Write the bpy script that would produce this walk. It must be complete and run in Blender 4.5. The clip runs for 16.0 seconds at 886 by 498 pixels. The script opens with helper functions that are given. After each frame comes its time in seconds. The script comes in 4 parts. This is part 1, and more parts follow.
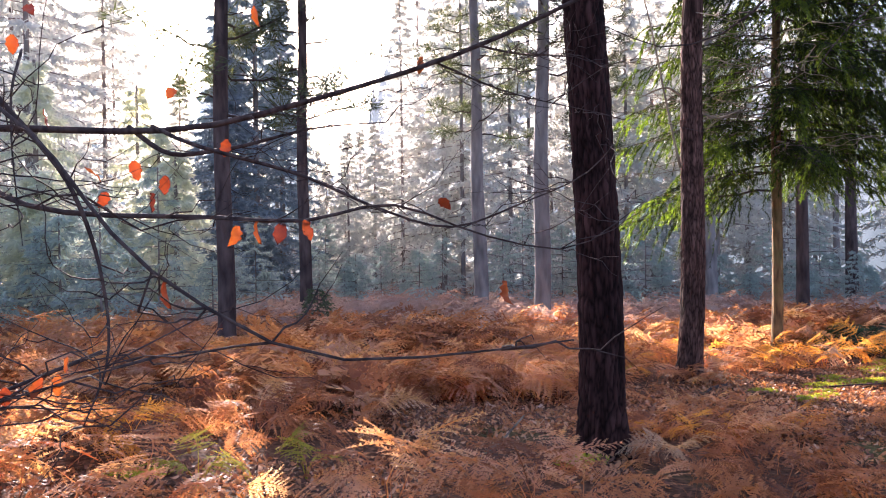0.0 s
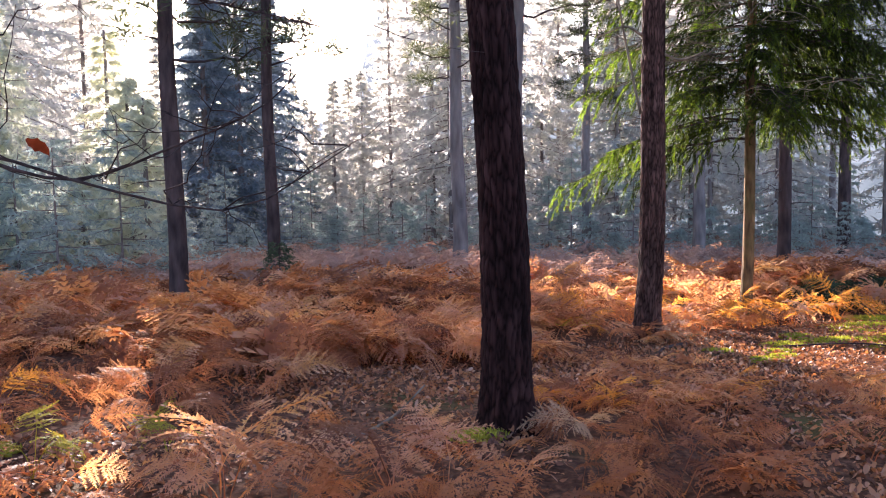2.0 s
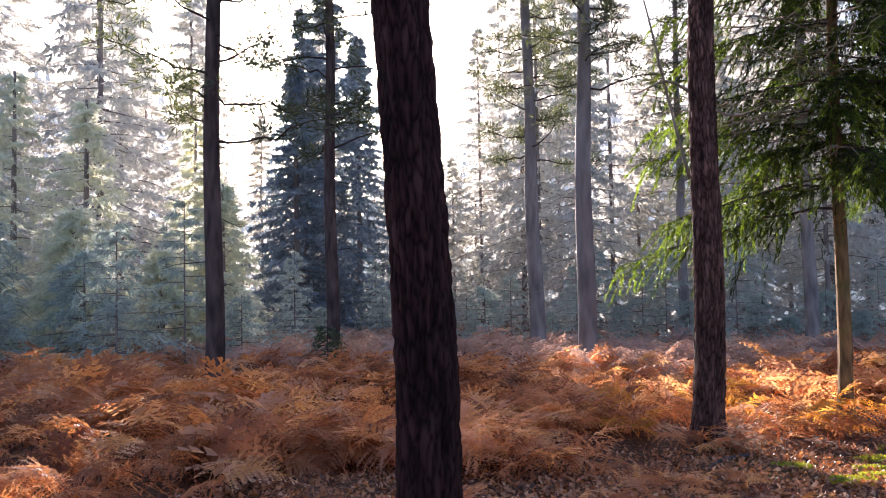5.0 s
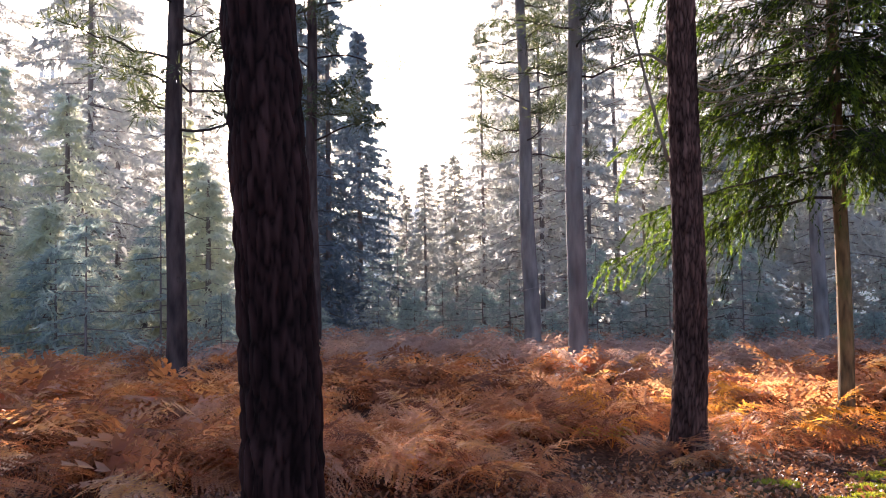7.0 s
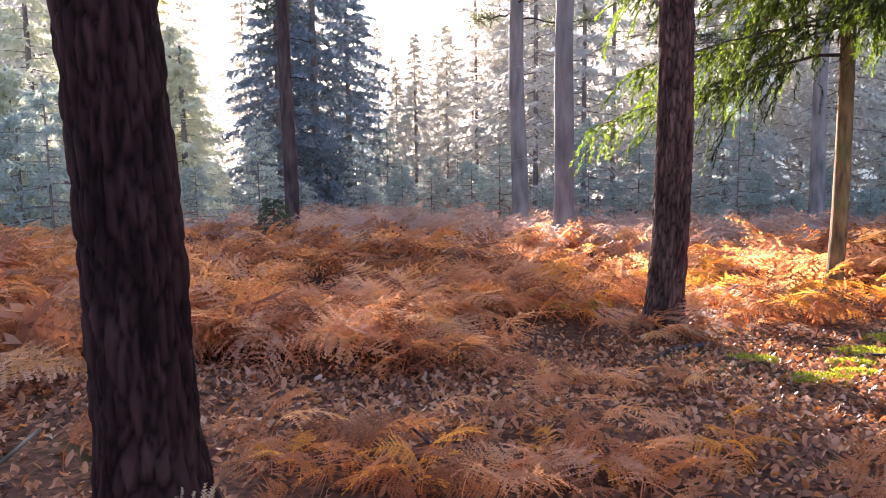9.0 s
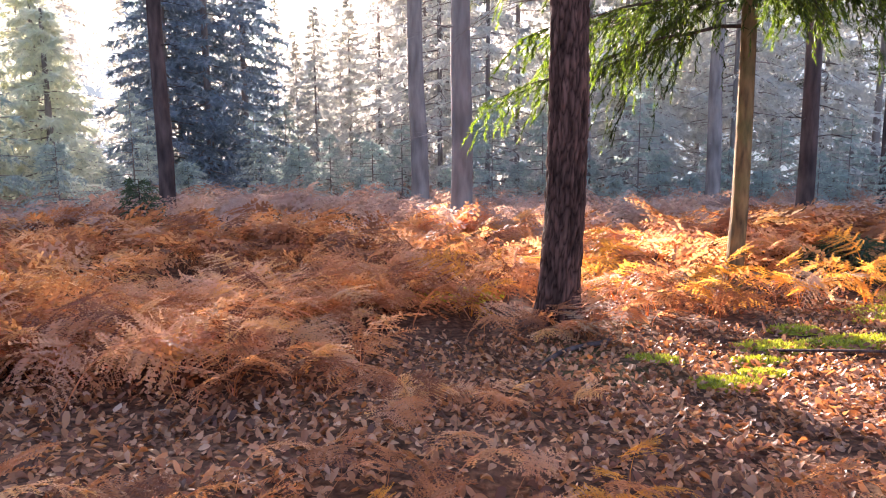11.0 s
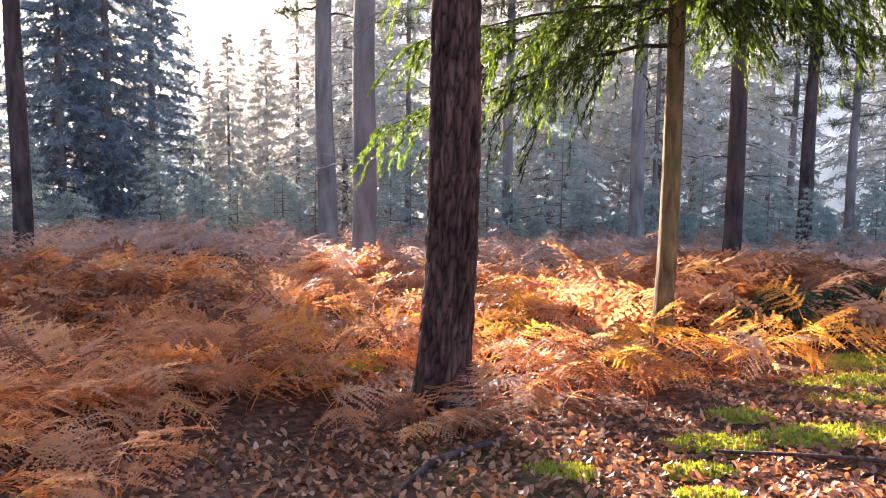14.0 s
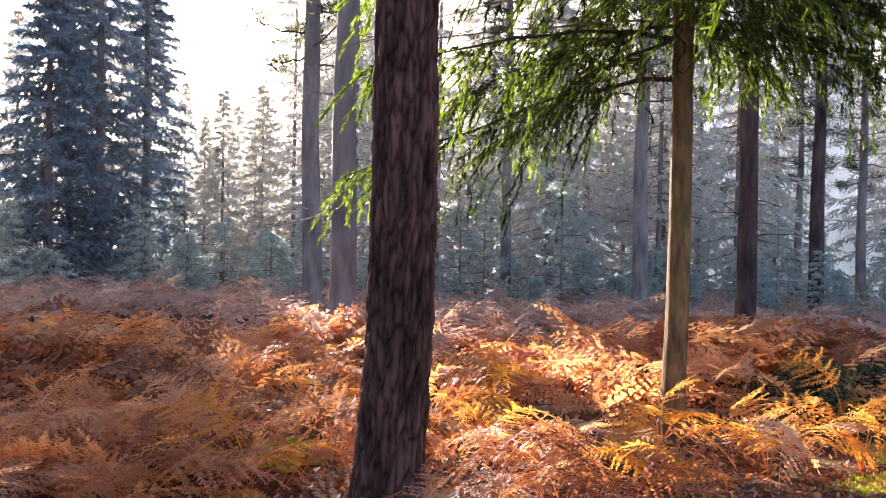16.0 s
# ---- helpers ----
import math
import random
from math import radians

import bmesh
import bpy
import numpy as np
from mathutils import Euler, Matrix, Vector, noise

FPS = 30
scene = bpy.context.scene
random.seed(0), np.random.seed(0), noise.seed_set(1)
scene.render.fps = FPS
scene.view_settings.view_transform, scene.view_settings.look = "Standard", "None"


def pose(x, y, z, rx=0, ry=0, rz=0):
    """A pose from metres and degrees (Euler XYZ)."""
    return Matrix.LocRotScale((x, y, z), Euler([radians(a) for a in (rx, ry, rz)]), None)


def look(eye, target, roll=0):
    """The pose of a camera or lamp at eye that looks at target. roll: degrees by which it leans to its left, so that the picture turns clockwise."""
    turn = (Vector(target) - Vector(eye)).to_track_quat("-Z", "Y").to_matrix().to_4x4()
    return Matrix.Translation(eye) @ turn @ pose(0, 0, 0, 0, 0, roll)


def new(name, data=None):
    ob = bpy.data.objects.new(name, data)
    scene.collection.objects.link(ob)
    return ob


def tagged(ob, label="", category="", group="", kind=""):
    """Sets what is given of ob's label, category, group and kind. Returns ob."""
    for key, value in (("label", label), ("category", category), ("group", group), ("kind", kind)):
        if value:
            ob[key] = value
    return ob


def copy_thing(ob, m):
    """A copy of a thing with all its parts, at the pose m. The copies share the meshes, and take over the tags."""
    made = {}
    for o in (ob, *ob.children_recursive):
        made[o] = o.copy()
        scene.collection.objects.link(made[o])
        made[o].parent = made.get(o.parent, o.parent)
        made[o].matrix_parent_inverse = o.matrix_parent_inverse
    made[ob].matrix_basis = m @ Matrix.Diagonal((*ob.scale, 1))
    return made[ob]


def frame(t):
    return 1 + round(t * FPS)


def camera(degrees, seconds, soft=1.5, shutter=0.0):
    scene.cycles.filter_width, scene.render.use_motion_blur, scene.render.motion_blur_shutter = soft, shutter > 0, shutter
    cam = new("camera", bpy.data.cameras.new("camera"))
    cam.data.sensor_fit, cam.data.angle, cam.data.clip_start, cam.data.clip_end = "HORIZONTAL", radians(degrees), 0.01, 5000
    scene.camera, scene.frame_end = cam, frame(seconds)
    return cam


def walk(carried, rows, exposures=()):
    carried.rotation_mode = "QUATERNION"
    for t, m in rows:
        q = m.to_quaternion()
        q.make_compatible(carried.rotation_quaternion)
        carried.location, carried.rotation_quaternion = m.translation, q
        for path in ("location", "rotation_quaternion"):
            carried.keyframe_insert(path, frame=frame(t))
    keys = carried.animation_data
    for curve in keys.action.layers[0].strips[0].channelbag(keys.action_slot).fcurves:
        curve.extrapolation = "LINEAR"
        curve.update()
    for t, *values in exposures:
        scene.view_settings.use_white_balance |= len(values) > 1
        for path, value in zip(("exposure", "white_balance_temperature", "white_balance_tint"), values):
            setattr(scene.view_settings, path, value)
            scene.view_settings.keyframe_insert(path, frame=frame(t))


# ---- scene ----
cam = camera(62.9, 16.0, soft=1.1)
METRES, EYE, TILT, LEAN, TURN = 8.6, 1.5, 0.0, 0.0, -4.6
ROWS = [
    (0.0, 0.0, 0.0, 0.0, -0.01, -0.7, 0.77),
    (0.5, 0.0316, 0.0113, 0.0002, -0.12, -0.78, 0.41),
    (1.0, 0.0548, 0.031, -0.0009, -0.0, -2.17, 0.21),
    (1.5, 0.0785, 0.0541, 0.0001, 0.22, -4.14, 0.35),
    (2.0, 0.098, 0.0711, 0.0004, 0.16, -4.59, 0.86),
    (2.5, 0.1273, 0.093, -0.0001, 1.09, -4.3, 0.98),
    (3.0, 0.1503, 0.1136, -0.0034, 2.61, -2.73, 1.41),
    (3.5, 0.175, 0.1397, -0.0064, 4.41, -0.61, 1.0),
    (4.0, 0.1946, 0.1638, -0.0097, 6.51, 1.11, 0.92),
    (6.5, 0.285, 0.2966, -0.022, 9.67, 2.76, 1.04),
    (7.0, 0.2966, 0.3239, -0.025, 9.9, 2.49, 0.97),
    (7.5, 0.3055, 0.3473, -0.027, 10.07, 2.42, 0.91),
    (8.0, 0.3154, 0.3697, -0.0338, 10.16, 0.45, 1.01),
    (8.5, 0.3239, 0.3908, -0.0408, 10.14, -2.82, 0.97),
    (9.0, 0.3261, 0.4092, -0.0465, 9.7, -7.02, 0.79),
    (11.5, 0.3652, 0.5586, -0.055, 0.3, -8.75, 0.39),
    (12.0, 0.3769, 0.5862, -0.0553, -1.55, -8.96, 0.18),
    (12.5, 0.3913, 0.6195, -0.0542, -2.04, -8.3, -0.15),
    (13.0, 0.3992, 0.6498, -0.056, -2.17, -7.85, -0.53),
    (13.5, 0.4037, 0.6826, -0.0562, -2.42, -5.78, -0.78),
    (14.0, 0.412, 0.7133, -0.0612, -2.73, -5.64, -0.74),
    (14.5, 0.4236, 0.7479, -0.0613, -2.75, -4.25, -0.66),
    (15.0, 0.4302, 0.7813, -0.0637, -2.5, -2.34, -0.69),
    (15.5, 0.4384, 0.8105, -0.0652, -2.45, -1.58, -0.8),
    (16.0, 0.4547, 0.8448, -0.0703, -2.43, -0.85, -1.2),
]
walk(cam, [(t, pose(0, 0, EYE, TILT, LEAN, TURN) @ pose(METRES * x, METRES * y, METRES * z, 90 + pitch, roll, yaw)) for t, x, y, z, yaw, pitch, roll in ROWS],
     exposures=[(0.0, 2.6, 5650, 23), (3.5, 2.32, 5650, 22), (7.5, 2.12, 5700, 21), (9.0, 2.9, 5900, 23), (12.5, 3.0, 5900, 22), (16.0, 2.55, 5800, 20)])

# ---- world, sun ----
SUN_AZ, SUN_EL = -14.8, 14.3          # degrees from +y (to the left), above the horizon
world = bpy.data.worlds.new("sky")
scene.world = world
world.use_nodes = True
wn = world.node_tree
sky = wn.nodes.new("ShaderNodeTexSky")
sky.sky_type, sky.sun_disc = "NISHITA", False
sky.sun_elevation, sky.sun_rotation = radians(SUN_EL), radians(SUN_AZ)
sky.air_density, sky.dust_density, sky.ozone_density = 1.0, 4.0, 1.0
wn.links.new(sky.outputs[0], wn.nodes["Background"].inputs[0])
wn.nodes["Background"].inputs[1].default_value = 0.08
lamp = bpy.data.lights.new("sun", "SUN")
lamp.energy, lamp.angle, lamp.color = 5.0, radians(1.0), (1.0, 0.87, 0.69)
sun_way = Vector((math.sin(radians(SUN_AZ)) * math.cos(radians(SUN_EL)), math.cos(radians(SUN_AZ)) * math.cos(radians(SUN_EL)), math.sin(radians(SUN_EL))))
sun_ob = new("sun", lamp)
sun_ob.matrix_world = look(sun_way * 100, (0, 0, 0))

# ---- materials ----


def node_mat(name):
    m = bpy.data.materials.new(name)
    m.use_nodes = True
    nt = m.node_tree
    return m, nt, nt.nodes["Principled BSDF"], nt.nodes["Material Output"]


def ramp_node(nt, stops, fac):
    r = nt.nodes.new("ShaderNodeValToRGB")
    els = r.color_ramp.elements
    while len(els) < len(stops):
        els.new(0.5)
    for e, (p, c) in zip(els, stops):
        e.position, e.color = p, (*c, 1)
    nt.links.new(fac, r.inputs[0])
    return r


def noise_node(nt, scale, detail=4, stretch=(1, 1, 1), kind="Object"):
    tc, mp, n = nt.nodes.new("ShaderNodeTexCoord"), nt.nodes.new("ShaderNodeMapping"), nt.nodes.new("ShaderNodeTexNoise")
    mp.inputs["Scale"].default_value = stretch
    n.inputs["Scale"].default_value, n.inputs["Detail"].default_value = scale, detail
    nt.links.new(tc.outputs[kind], mp.inputs[0])
    nt.links.new(mp.outputs[0], n.inputs["Vector"])
    return n


def mix_col(nt, a, b, fac, blend="MIX"):
    m = nt.nodes.new("ShaderNodeMix")
    m.data_type, m.blend_type = "RGBA", blend
    for sock, v in ((m.inputs[0], fac), (m.inputs[6], a), (m.inputs[7], b)):
        if hasattr(v, "links"):
            nt.links.new(v, sock)
        else:
            sock.default_value = v if isinstance(v, float) else (*v, 1)
    return m.outputs[2]


def leafy(name, stops, source, scale=3.0, rough=0.6, through_light=0.4, sheen=0.0, spec=0.3, glow_col=None):
    """Thin leaf or needle matter: colour by a random tone and a noise, part of the light passes through."""
    m, nt, p, out = node_mat(name)
    if source == "tone":
        a = nt.nodes.new("ShaderNodeAttribute")
        a.attribute_name = "tone"
        tone = a.outputs["Fac"]
    elif source == "island":
        tone = nt.nodes.new("ShaderNodeNewGeometry").outputs["Random Per Island"]
    else:
        tone = nt.nodes.new("ShaderNodeObjectInfo").outputs["Random"]
    n = noise_node(nt, scale, 3)
    add = nt.nodes.new("ShaderNodeMath")
    add.operation = "MULTIPLY_ADD"
    nt.links.new(n.outputs[0], add.inputs[0])
    add.inputs[1].default_value = 0.9
    sub = nt.nodes.new("ShaderNodeMath")
    sub.operation = "MULTIPLY_ADD"
    nt.links.new(tone, sub.inputs[0])
    sub.inputs[1].default_value, sub.inputs[2].default_value = 0.75, -0.33
    nt.links.new(sub.outputs[0], add.inputs[2])
    col = ramp_node(nt, stops, add.outputs[0]).outputs[0]
    nt.links.new(col, p.inputs["Base Color"])
    p.inputs["Roughness"].default_value = rough
    p.inputs["Specular IOR Level"].default_value = spec
    p.inputs["Sheen Weight"].default_value = sheen
    tr = nt.nodes.new("ShaderNodeBsdfTranslucent")
    tcol = mix_col(nt, col, glow_col or (1.0, 0.75, 0.4), 1.0, "MULTIPLY")
    boost = mix_col(nt, tcol, (1.9, 1.9, 1.9), 1.0, "MULTIPLY")
    nt.links.new(boost, tr.inputs[0])
    mx = nt.nodes.new("ShaderNodeMixShader")
    mx.inputs[0].default_value = through_light
    nt.links.new(p.outputs[0], mx.inputs[1])
    nt.links.new(tr.outputs[0], mx.inputs[2])
    nt.links.new(mx.outputs[0], out.inputs[0])
    return m


def bark(name, dark, light, scale=6.0, depth=0.5, moss=None, furrow=False):
    m, nt, p, out = node_mat(name)
    n1 = noise_node(nt, scale, 6, (1, 1, 0.22))
    n2 = noise_node(nt, scale * 0.25, 3, (1, 1, 0.5))
    n3 = noise_node(nt, scale * 6, 4, (1, 1, 0.6))
    c = ramp_node(nt, [(0.32, dark), (0.68, light)], n1.outputs[0]).outputs[0]
    c = mix_col(nt, c, ramp_node(nt, [(0.3, (0.45, 0.45, 0.48)), (0.75, (1.25, 1.15, 1.1))], n2.outputs[0]).outputs[0], 0.6, "MULTIPLY")
    if moss:
        c = mix_col(nt, c, moss, ramp_node(nt, [(0.5, (0, 0, 0)), (0.75, (0.7, 0.7, 0.7))], n2.outputs[0]).outputs[0])
    if furrow:
        at = nt.nodes.new("ShaderNodeAttribute")
        at.attribute_name = "tone"
        c = mix_col(nt, c, ramp_node(nt, [(0.0, (0.22, 0.2, 0.2)), (0.25, (0.65, 0.62, 0.62)), (0.6, (1.0, 0.96, 0.95)), (1.0, (1.55, 1.5, 1.5))], at.outputs["Fac"]).outputs[0], 1.0, "MULTIPLY")
    nt.links.new(c, p.inputs["Base Color"])
    p.inputs["Roughness"].default_value = 0.88
    p.inputs["Specular IOR Level"].default_value = 0.1
    b1, b2 = nt.nodes.new("ShaderNodeBump"), nt.nodes.new("ShaderNodeBump")
    b1.inputs["Strength"].default_value, b1.inputs["Distance"].default_value = depth, 0.03
    b2.inputs["Strength"].default_value, b2.inputs["Distance"].default_value = 0.5, 0.006
    nt.links.new(n1.outputs[0], b1.inputs["Height"])
    nt.links.new(n3.outputs[0], b2.inputs["Height"])
    nt.links.new(b1.outputs[0], b2.inputs["Normal"])
    nt.links.new(b2.outputs[0], p.inputs["Normal"])
    return m


M_BARK = bark("pine_bark", (0.045, 0.03, 0.03), (0.17, 0.115, 0.105), 7, 0.6)
M_BARK_OLD = bark("furrowed_pine_bark", (0.026, 0.011, 0.010), (0.074, 0.035, 0.031), 9, 0.6, None, True)
M_BARK_RED = bark("red_pine_bark", (0.05, 0.026, 0.020), (0.19, 0.10, 0.078), 9, 0.6, None, True)
# Bark of distant trunks, with the veil of mist mixed into its colour.
M_BARK_PALE = bark("hazed_grey_bark", (0.21, 0.172, 0.16), (0.42, 0.355, 0.33), 5, 0.5)
M_BARK_THIN = bark("thin_spruce_bark", (0.09, 0.055, 0.03), (0.36, 0.22, 0.10), 14, 0.4, (0.12, 0.13, 0.04))
M_TWIG = bark("twig_bark", (0.035, 0.025, 0.025), (0.13, 0.09, 0.08), 40, 0.2)
M_DEADWOOD = bark("dead_wood", (0.16, 0.12, 0.09), (0.42, 0.33, 0.24), 12, 0.5)
FERN = [(0.0, (0.10, 0.042, 0.028)), (0.25, (0.23, 0.098, 0.056)), (0.5, (0.43, 0.20, 0.095)), (0.68, (0.48, 0.30, 0.22)), (0.85, (0.55, 0.32, 0.13)), (1.0, (0.62, 0.48, 0.40))]
M_FERN = leafy("dead_bracken", FERN, "tone", 1.2, 0.6, 0.5, 0, 0.28, (1.2, 1.02, 0.6))
# Paler copy of the bracken: distance haze is put into its colours.
M_FERN_FAR = leafy("hazed_far_bracken", [(0.0, (0.25, 0.145, 0.115)), (0.3, (0.42, 0.275, 0.225)), (0.6, (0.50, 0.355, 0.30)), (1.0, (0.58, 0.45, 0.39))], "tone", 0.6, 0.85, 0.45, 0.2, 0.1, (0.82, 0.66, 0.5))
M_FERN_ONE = leafy("dead_bracken_frond", FERN, "object", 2.0, 0.6, 0.5, 0, 0.28, (1.2, 1.02, 0.6))
# Brighter gold copy of the bracken, with sunlight put into the colour.
M_FERN_GOLD = leafy("sunlit_gold_bracken", [(0.0, (0.42, 0.20, 0.05)), (1.0, (0.62, 0.38, 0.10))], "object", 2.0, 0.75, 0.5, 0, 0.15, (1.3, 1.05, 0.45))
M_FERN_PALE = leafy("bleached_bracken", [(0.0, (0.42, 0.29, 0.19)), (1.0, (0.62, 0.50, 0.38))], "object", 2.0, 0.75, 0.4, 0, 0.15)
M_FERN_GREEN = leafy("yellow_green_bracken", [(0.0, (0.20, 0.22, 0.03)), (1.0, (0.45, 0.42, 0.06))], "object", 2.0, 0.75, 0.4, 0, 0.15)
LITTER = [(0.0, (0.07, 0.03, 0.022)), (0.3, (0.20, 0.085, 0.05)), (0.6, (0.42, 0.19, 0.085)), (0.85, (0.47, 0.27, 0.17)), (1.0, (0.55, 0.40, 0.31))]
M_LITTER = leafy("fallen_beech_leaf", LITTER, "tone", 3.0, 0.52, 0.26, 0, 0.4)
M_LITTER_ONE = leafy("fallen_leaf", LITTER, "object", 3.0, 0.52, 0.26, 0, 0.4)
M_BEECH = leafy("copper_beech_leaf", [(0.0, (0.10, 0.02, 0.016)), (0.5, (0.24, 0.05, 0.018)), (1.0, (0.42, 0.13, 0.02))], "object", 9.0, 0.45, 0.3)
# Crown shade is painted into the inner needles, backlight into the tips.
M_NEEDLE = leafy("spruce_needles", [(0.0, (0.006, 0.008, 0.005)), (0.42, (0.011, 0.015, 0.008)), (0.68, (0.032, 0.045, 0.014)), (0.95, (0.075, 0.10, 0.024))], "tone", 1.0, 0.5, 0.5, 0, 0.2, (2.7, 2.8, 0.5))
# Haze is painted into these needles: pale grey far off, bluish towards the sun.
M_NEEDLE_FAR = leafy("haze_pale_spruce_needles", [(0.0, (0.49, 0.50, 0.50)), (0.5, (0.58, 0.58, 0.57)), (1.0, (0.67, 0.665, 0.635))], "island", 0.4, 0.8, 0.65, 0.7, 0.15, (0.78, 0.75, 0.71))
M_NEEDLE_BLUE = leafy("haze_blue_spruce_needles", [(0.0, (0.16, 0.20, 0.25)), (0.5, (0.25, 0.29, 0.34)), (1.0, (0.36, 0.40, 0.42))], "island", 0.5, 0.8, 0.5, 0.5, 0.15, (0.7, 0.74, 0.76))
M_NEEDLE_DARK = leafy("dark_green_needles", [(0.0, (0.03, 0.045, 0.03)), (0.5, (0.055, 0.08, 0.05)), (1.0, (0.10, 0.13, 0.07))], "island", 2.0, 0.6, 0.35, 0.1, 0.3, (0.9, 1.0, 0.5))
# Young and edge spruces: luminous mist is mixed into the needle colour.
M_NEEDLE_YOUNG = leafy("hazed_young_needles", [(0.0, (0.27, 0.31, 0.32)), (0.5, (0.39, 0.42, 0.42)), (1.0, (0.50, 0.52, 0.47))], "island", 1.0, 0.7, 0.6, 0.6, 0.2, (0.84, 0.88, 0.78))
M_NEEDLE_EDGE = leafy("hazed_edge_needles", [(0.0, (0.56, 0.57, 0.53)), (0.5, (0.65, 0.655, 0.60)), (1.0, (0.72, 0.715, 0.63))], "island", 1.0, 0.7, 0.68, 0.7, 0.2, (0.78, 0.76, 0.67))
M_NEEDLE_PINE = leafy("pine_needles", [(0.0, (0.025, 0.032, 0.022)), (0.5, (0.055, 0.065, 0.04)), (1.0, (0.10, 0.105, 0.06))], "island", 0.6, 0.6, 0.4, 0.2, 0.3, (1.0, 0.95, 0.5))
M_MOSS = leafy("moss", [(0.0, (0.17, 0.17, 0.016)), (0.5, (0.38, 0.37, 0.035)), (1.0, (0.56, 0.52, 0.07))], "island", 5.0, 0.8, 0.25, 0.3, 0.2, (1.0, 1.0, 0.3))

M_GROUND, nt, p, out = node_mat("leaf_mould")
n1, n2 = noise_node(nt, 18, 8), noise_node(nt, 0.8, 4)
c = ramp_node(nt, [(0.3, (0.035, 0.018, 0.013)), (0.5, (0.11, 0.052, 0.032)), (0.72, (0.24, 0.12, 0.07))], n1.outputs[0]).outputs[0]
c = mix_col(nt, c, (0.09, 0.10, 0.03), ramp_node(nt, [(0.58, (0, 0, 0)), (0.72, (0.6, 0.6, 0.6))], n2.outputs[0]).outputs[0])
nt.links.new(c, p.inputs["Base Color"])
p.inputs["Roughness"].default_value = 0.95
p.inputs["Specular IOR Level"].default_value = 0.1
bmp = nt.nodes.new("ShaderNodeBump")
bmp.inputs["Strength"].default_value, bmp.inputs["Distance"].default_value = 0.8, 0.04
nt.links.new(n1.outputs[0], bmp.inputs["Height"])
nt.links.new(bmp.outputs[0], p.inputs["Normal"])


# Far woods emit the brightness of mist; nothing there is a lamp.
def haze_glow_mat(name, dark, light, strength):
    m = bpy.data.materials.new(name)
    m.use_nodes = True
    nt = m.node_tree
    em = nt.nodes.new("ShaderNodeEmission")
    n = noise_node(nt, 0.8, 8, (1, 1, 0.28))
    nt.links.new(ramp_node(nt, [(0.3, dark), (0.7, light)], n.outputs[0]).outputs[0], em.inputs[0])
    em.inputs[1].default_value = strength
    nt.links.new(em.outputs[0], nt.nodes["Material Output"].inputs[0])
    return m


M_FAR_PALE = haze_glow_mat("palest_haze_glow", (0.50, 0.51, 0.505), (0.60, 0.605, 0.595), 0.32)
M_FAR = haze_glow_mat("pale_haze_glow", (0.30, 0.32, 0.32), (0.46, 0.47, 0.465), 0.33)
M_FAR_NEAR = haze_glow_mat("wood_edge_haze_glow", (0.14, 0.165, 0.17), (0.32, 0.34, 0.335), 0.33)

# ---- mesh helpers ----
rng = np.random.default_rng(7)


def mesh(name, verts, tris, mat, tone=None, smooth=False):
    verts, tris = np.asarray(verts, np.float32), np.asarray(tris, np.int32)
    me = bpy.data.meshes.new(name)
    me.vertices.add(len(verts))
    me.vertices.foreach_set("co", verts.ravel())
    me.loops.add(tris.size)
    me.loops.foreach_set("vertex_index", tris.ravel())
    me.polygons.add(len(tris))
    me.polygons.foreach_set("loop_start", np.arange(0, tris.size, 3, dtype=np.int32))
    me.update(calc_edges=True)
    me.validate()
    me.polygons.foreach_set("use_smooth", np.full(len(me.polygons), smooth))
    if tone is not None:
        me.attributes.new("tone", "FLOAT", "POINT").data.foreach_set("value", np.asarray(tone, np.float32))
    me.materials.append(mat)
    return me


def part(name, me, parent, label=""):
    ob = new(name, me)
    ob.parent = parent
    return tagged(ob, label) if label else ob


def thing(name, x, y, z, label, category, group=""):
    ob = new(name)
    ob.empty_display_size = 0.2
    ob.matrix_basis = pose(x, y, z)
    return tagged(ob, label, category, group)


def join(pieces):
    vs, ts, n = [], [], 0
    for v, t in pieces:
        vs.append(v)
        ts.append(t + n)
        n += len(v)
    return np.concatenate(vs), np.concatenate(ts)


def tube(points, radii, sides=8, wobble=0.0):
    """A tapered tube along a line of points, with closed ends."""
    P = np.asarray(points, float)
    R = np.broadcast_to(np.asarray(radii, float), (len(P),))
    T = np.gradient(P, axis=0)
    T /= np.linalg.norm(T, axis=1)[:, None] + 1e-9
    ref = np.where(np.abs(T[:, 2:3]) > 0.9, [[1.0, 0, 0]], [[0, 0, 1.0]])
    U = np.cross(T, ref)
    U /= np.linalg.norm(U, axis=1)[:, None] + 1e-9
    V = np.cross(T, U)
    a = np.linspace(0, 2 * np.pi, sides, endpoint=False)
    ring = R[:, None] * (1 + wobble * rng.uniform(-1, 1, (len(P), sides)))
    v = P[:, None] + ring[..., None] * (np.cos(a)[None, :, None] * U[:, None] + np.sin(a)[None, :, None] * V[:, None])
    v = np.concatenate([v.reshape(-1, 3), P[:1], P[-1:]])
    i = np.arange(len(P) - 1)[:, None] * sides
    j = np.arange(sides)[None]
    k = (j + 1) % sides
    q = np.stack([i + j, i + k, i + sides + k, i + sides + j], -1).reshape(-1, 4)
    t = np.concatenate([q[:, [0, 1, 2]], q[:, [0, 2, 3]]])
    n = len(P) * sides
    j, k = j[0], k[0]
    caps = np.concatenate([np.stack([np.full(sides, n), k, j], -1), np.stack([np.full(sides, n + 1), n - sides + j, n - sides + k], -1)])
    return v, np.concatenate([t, caps])


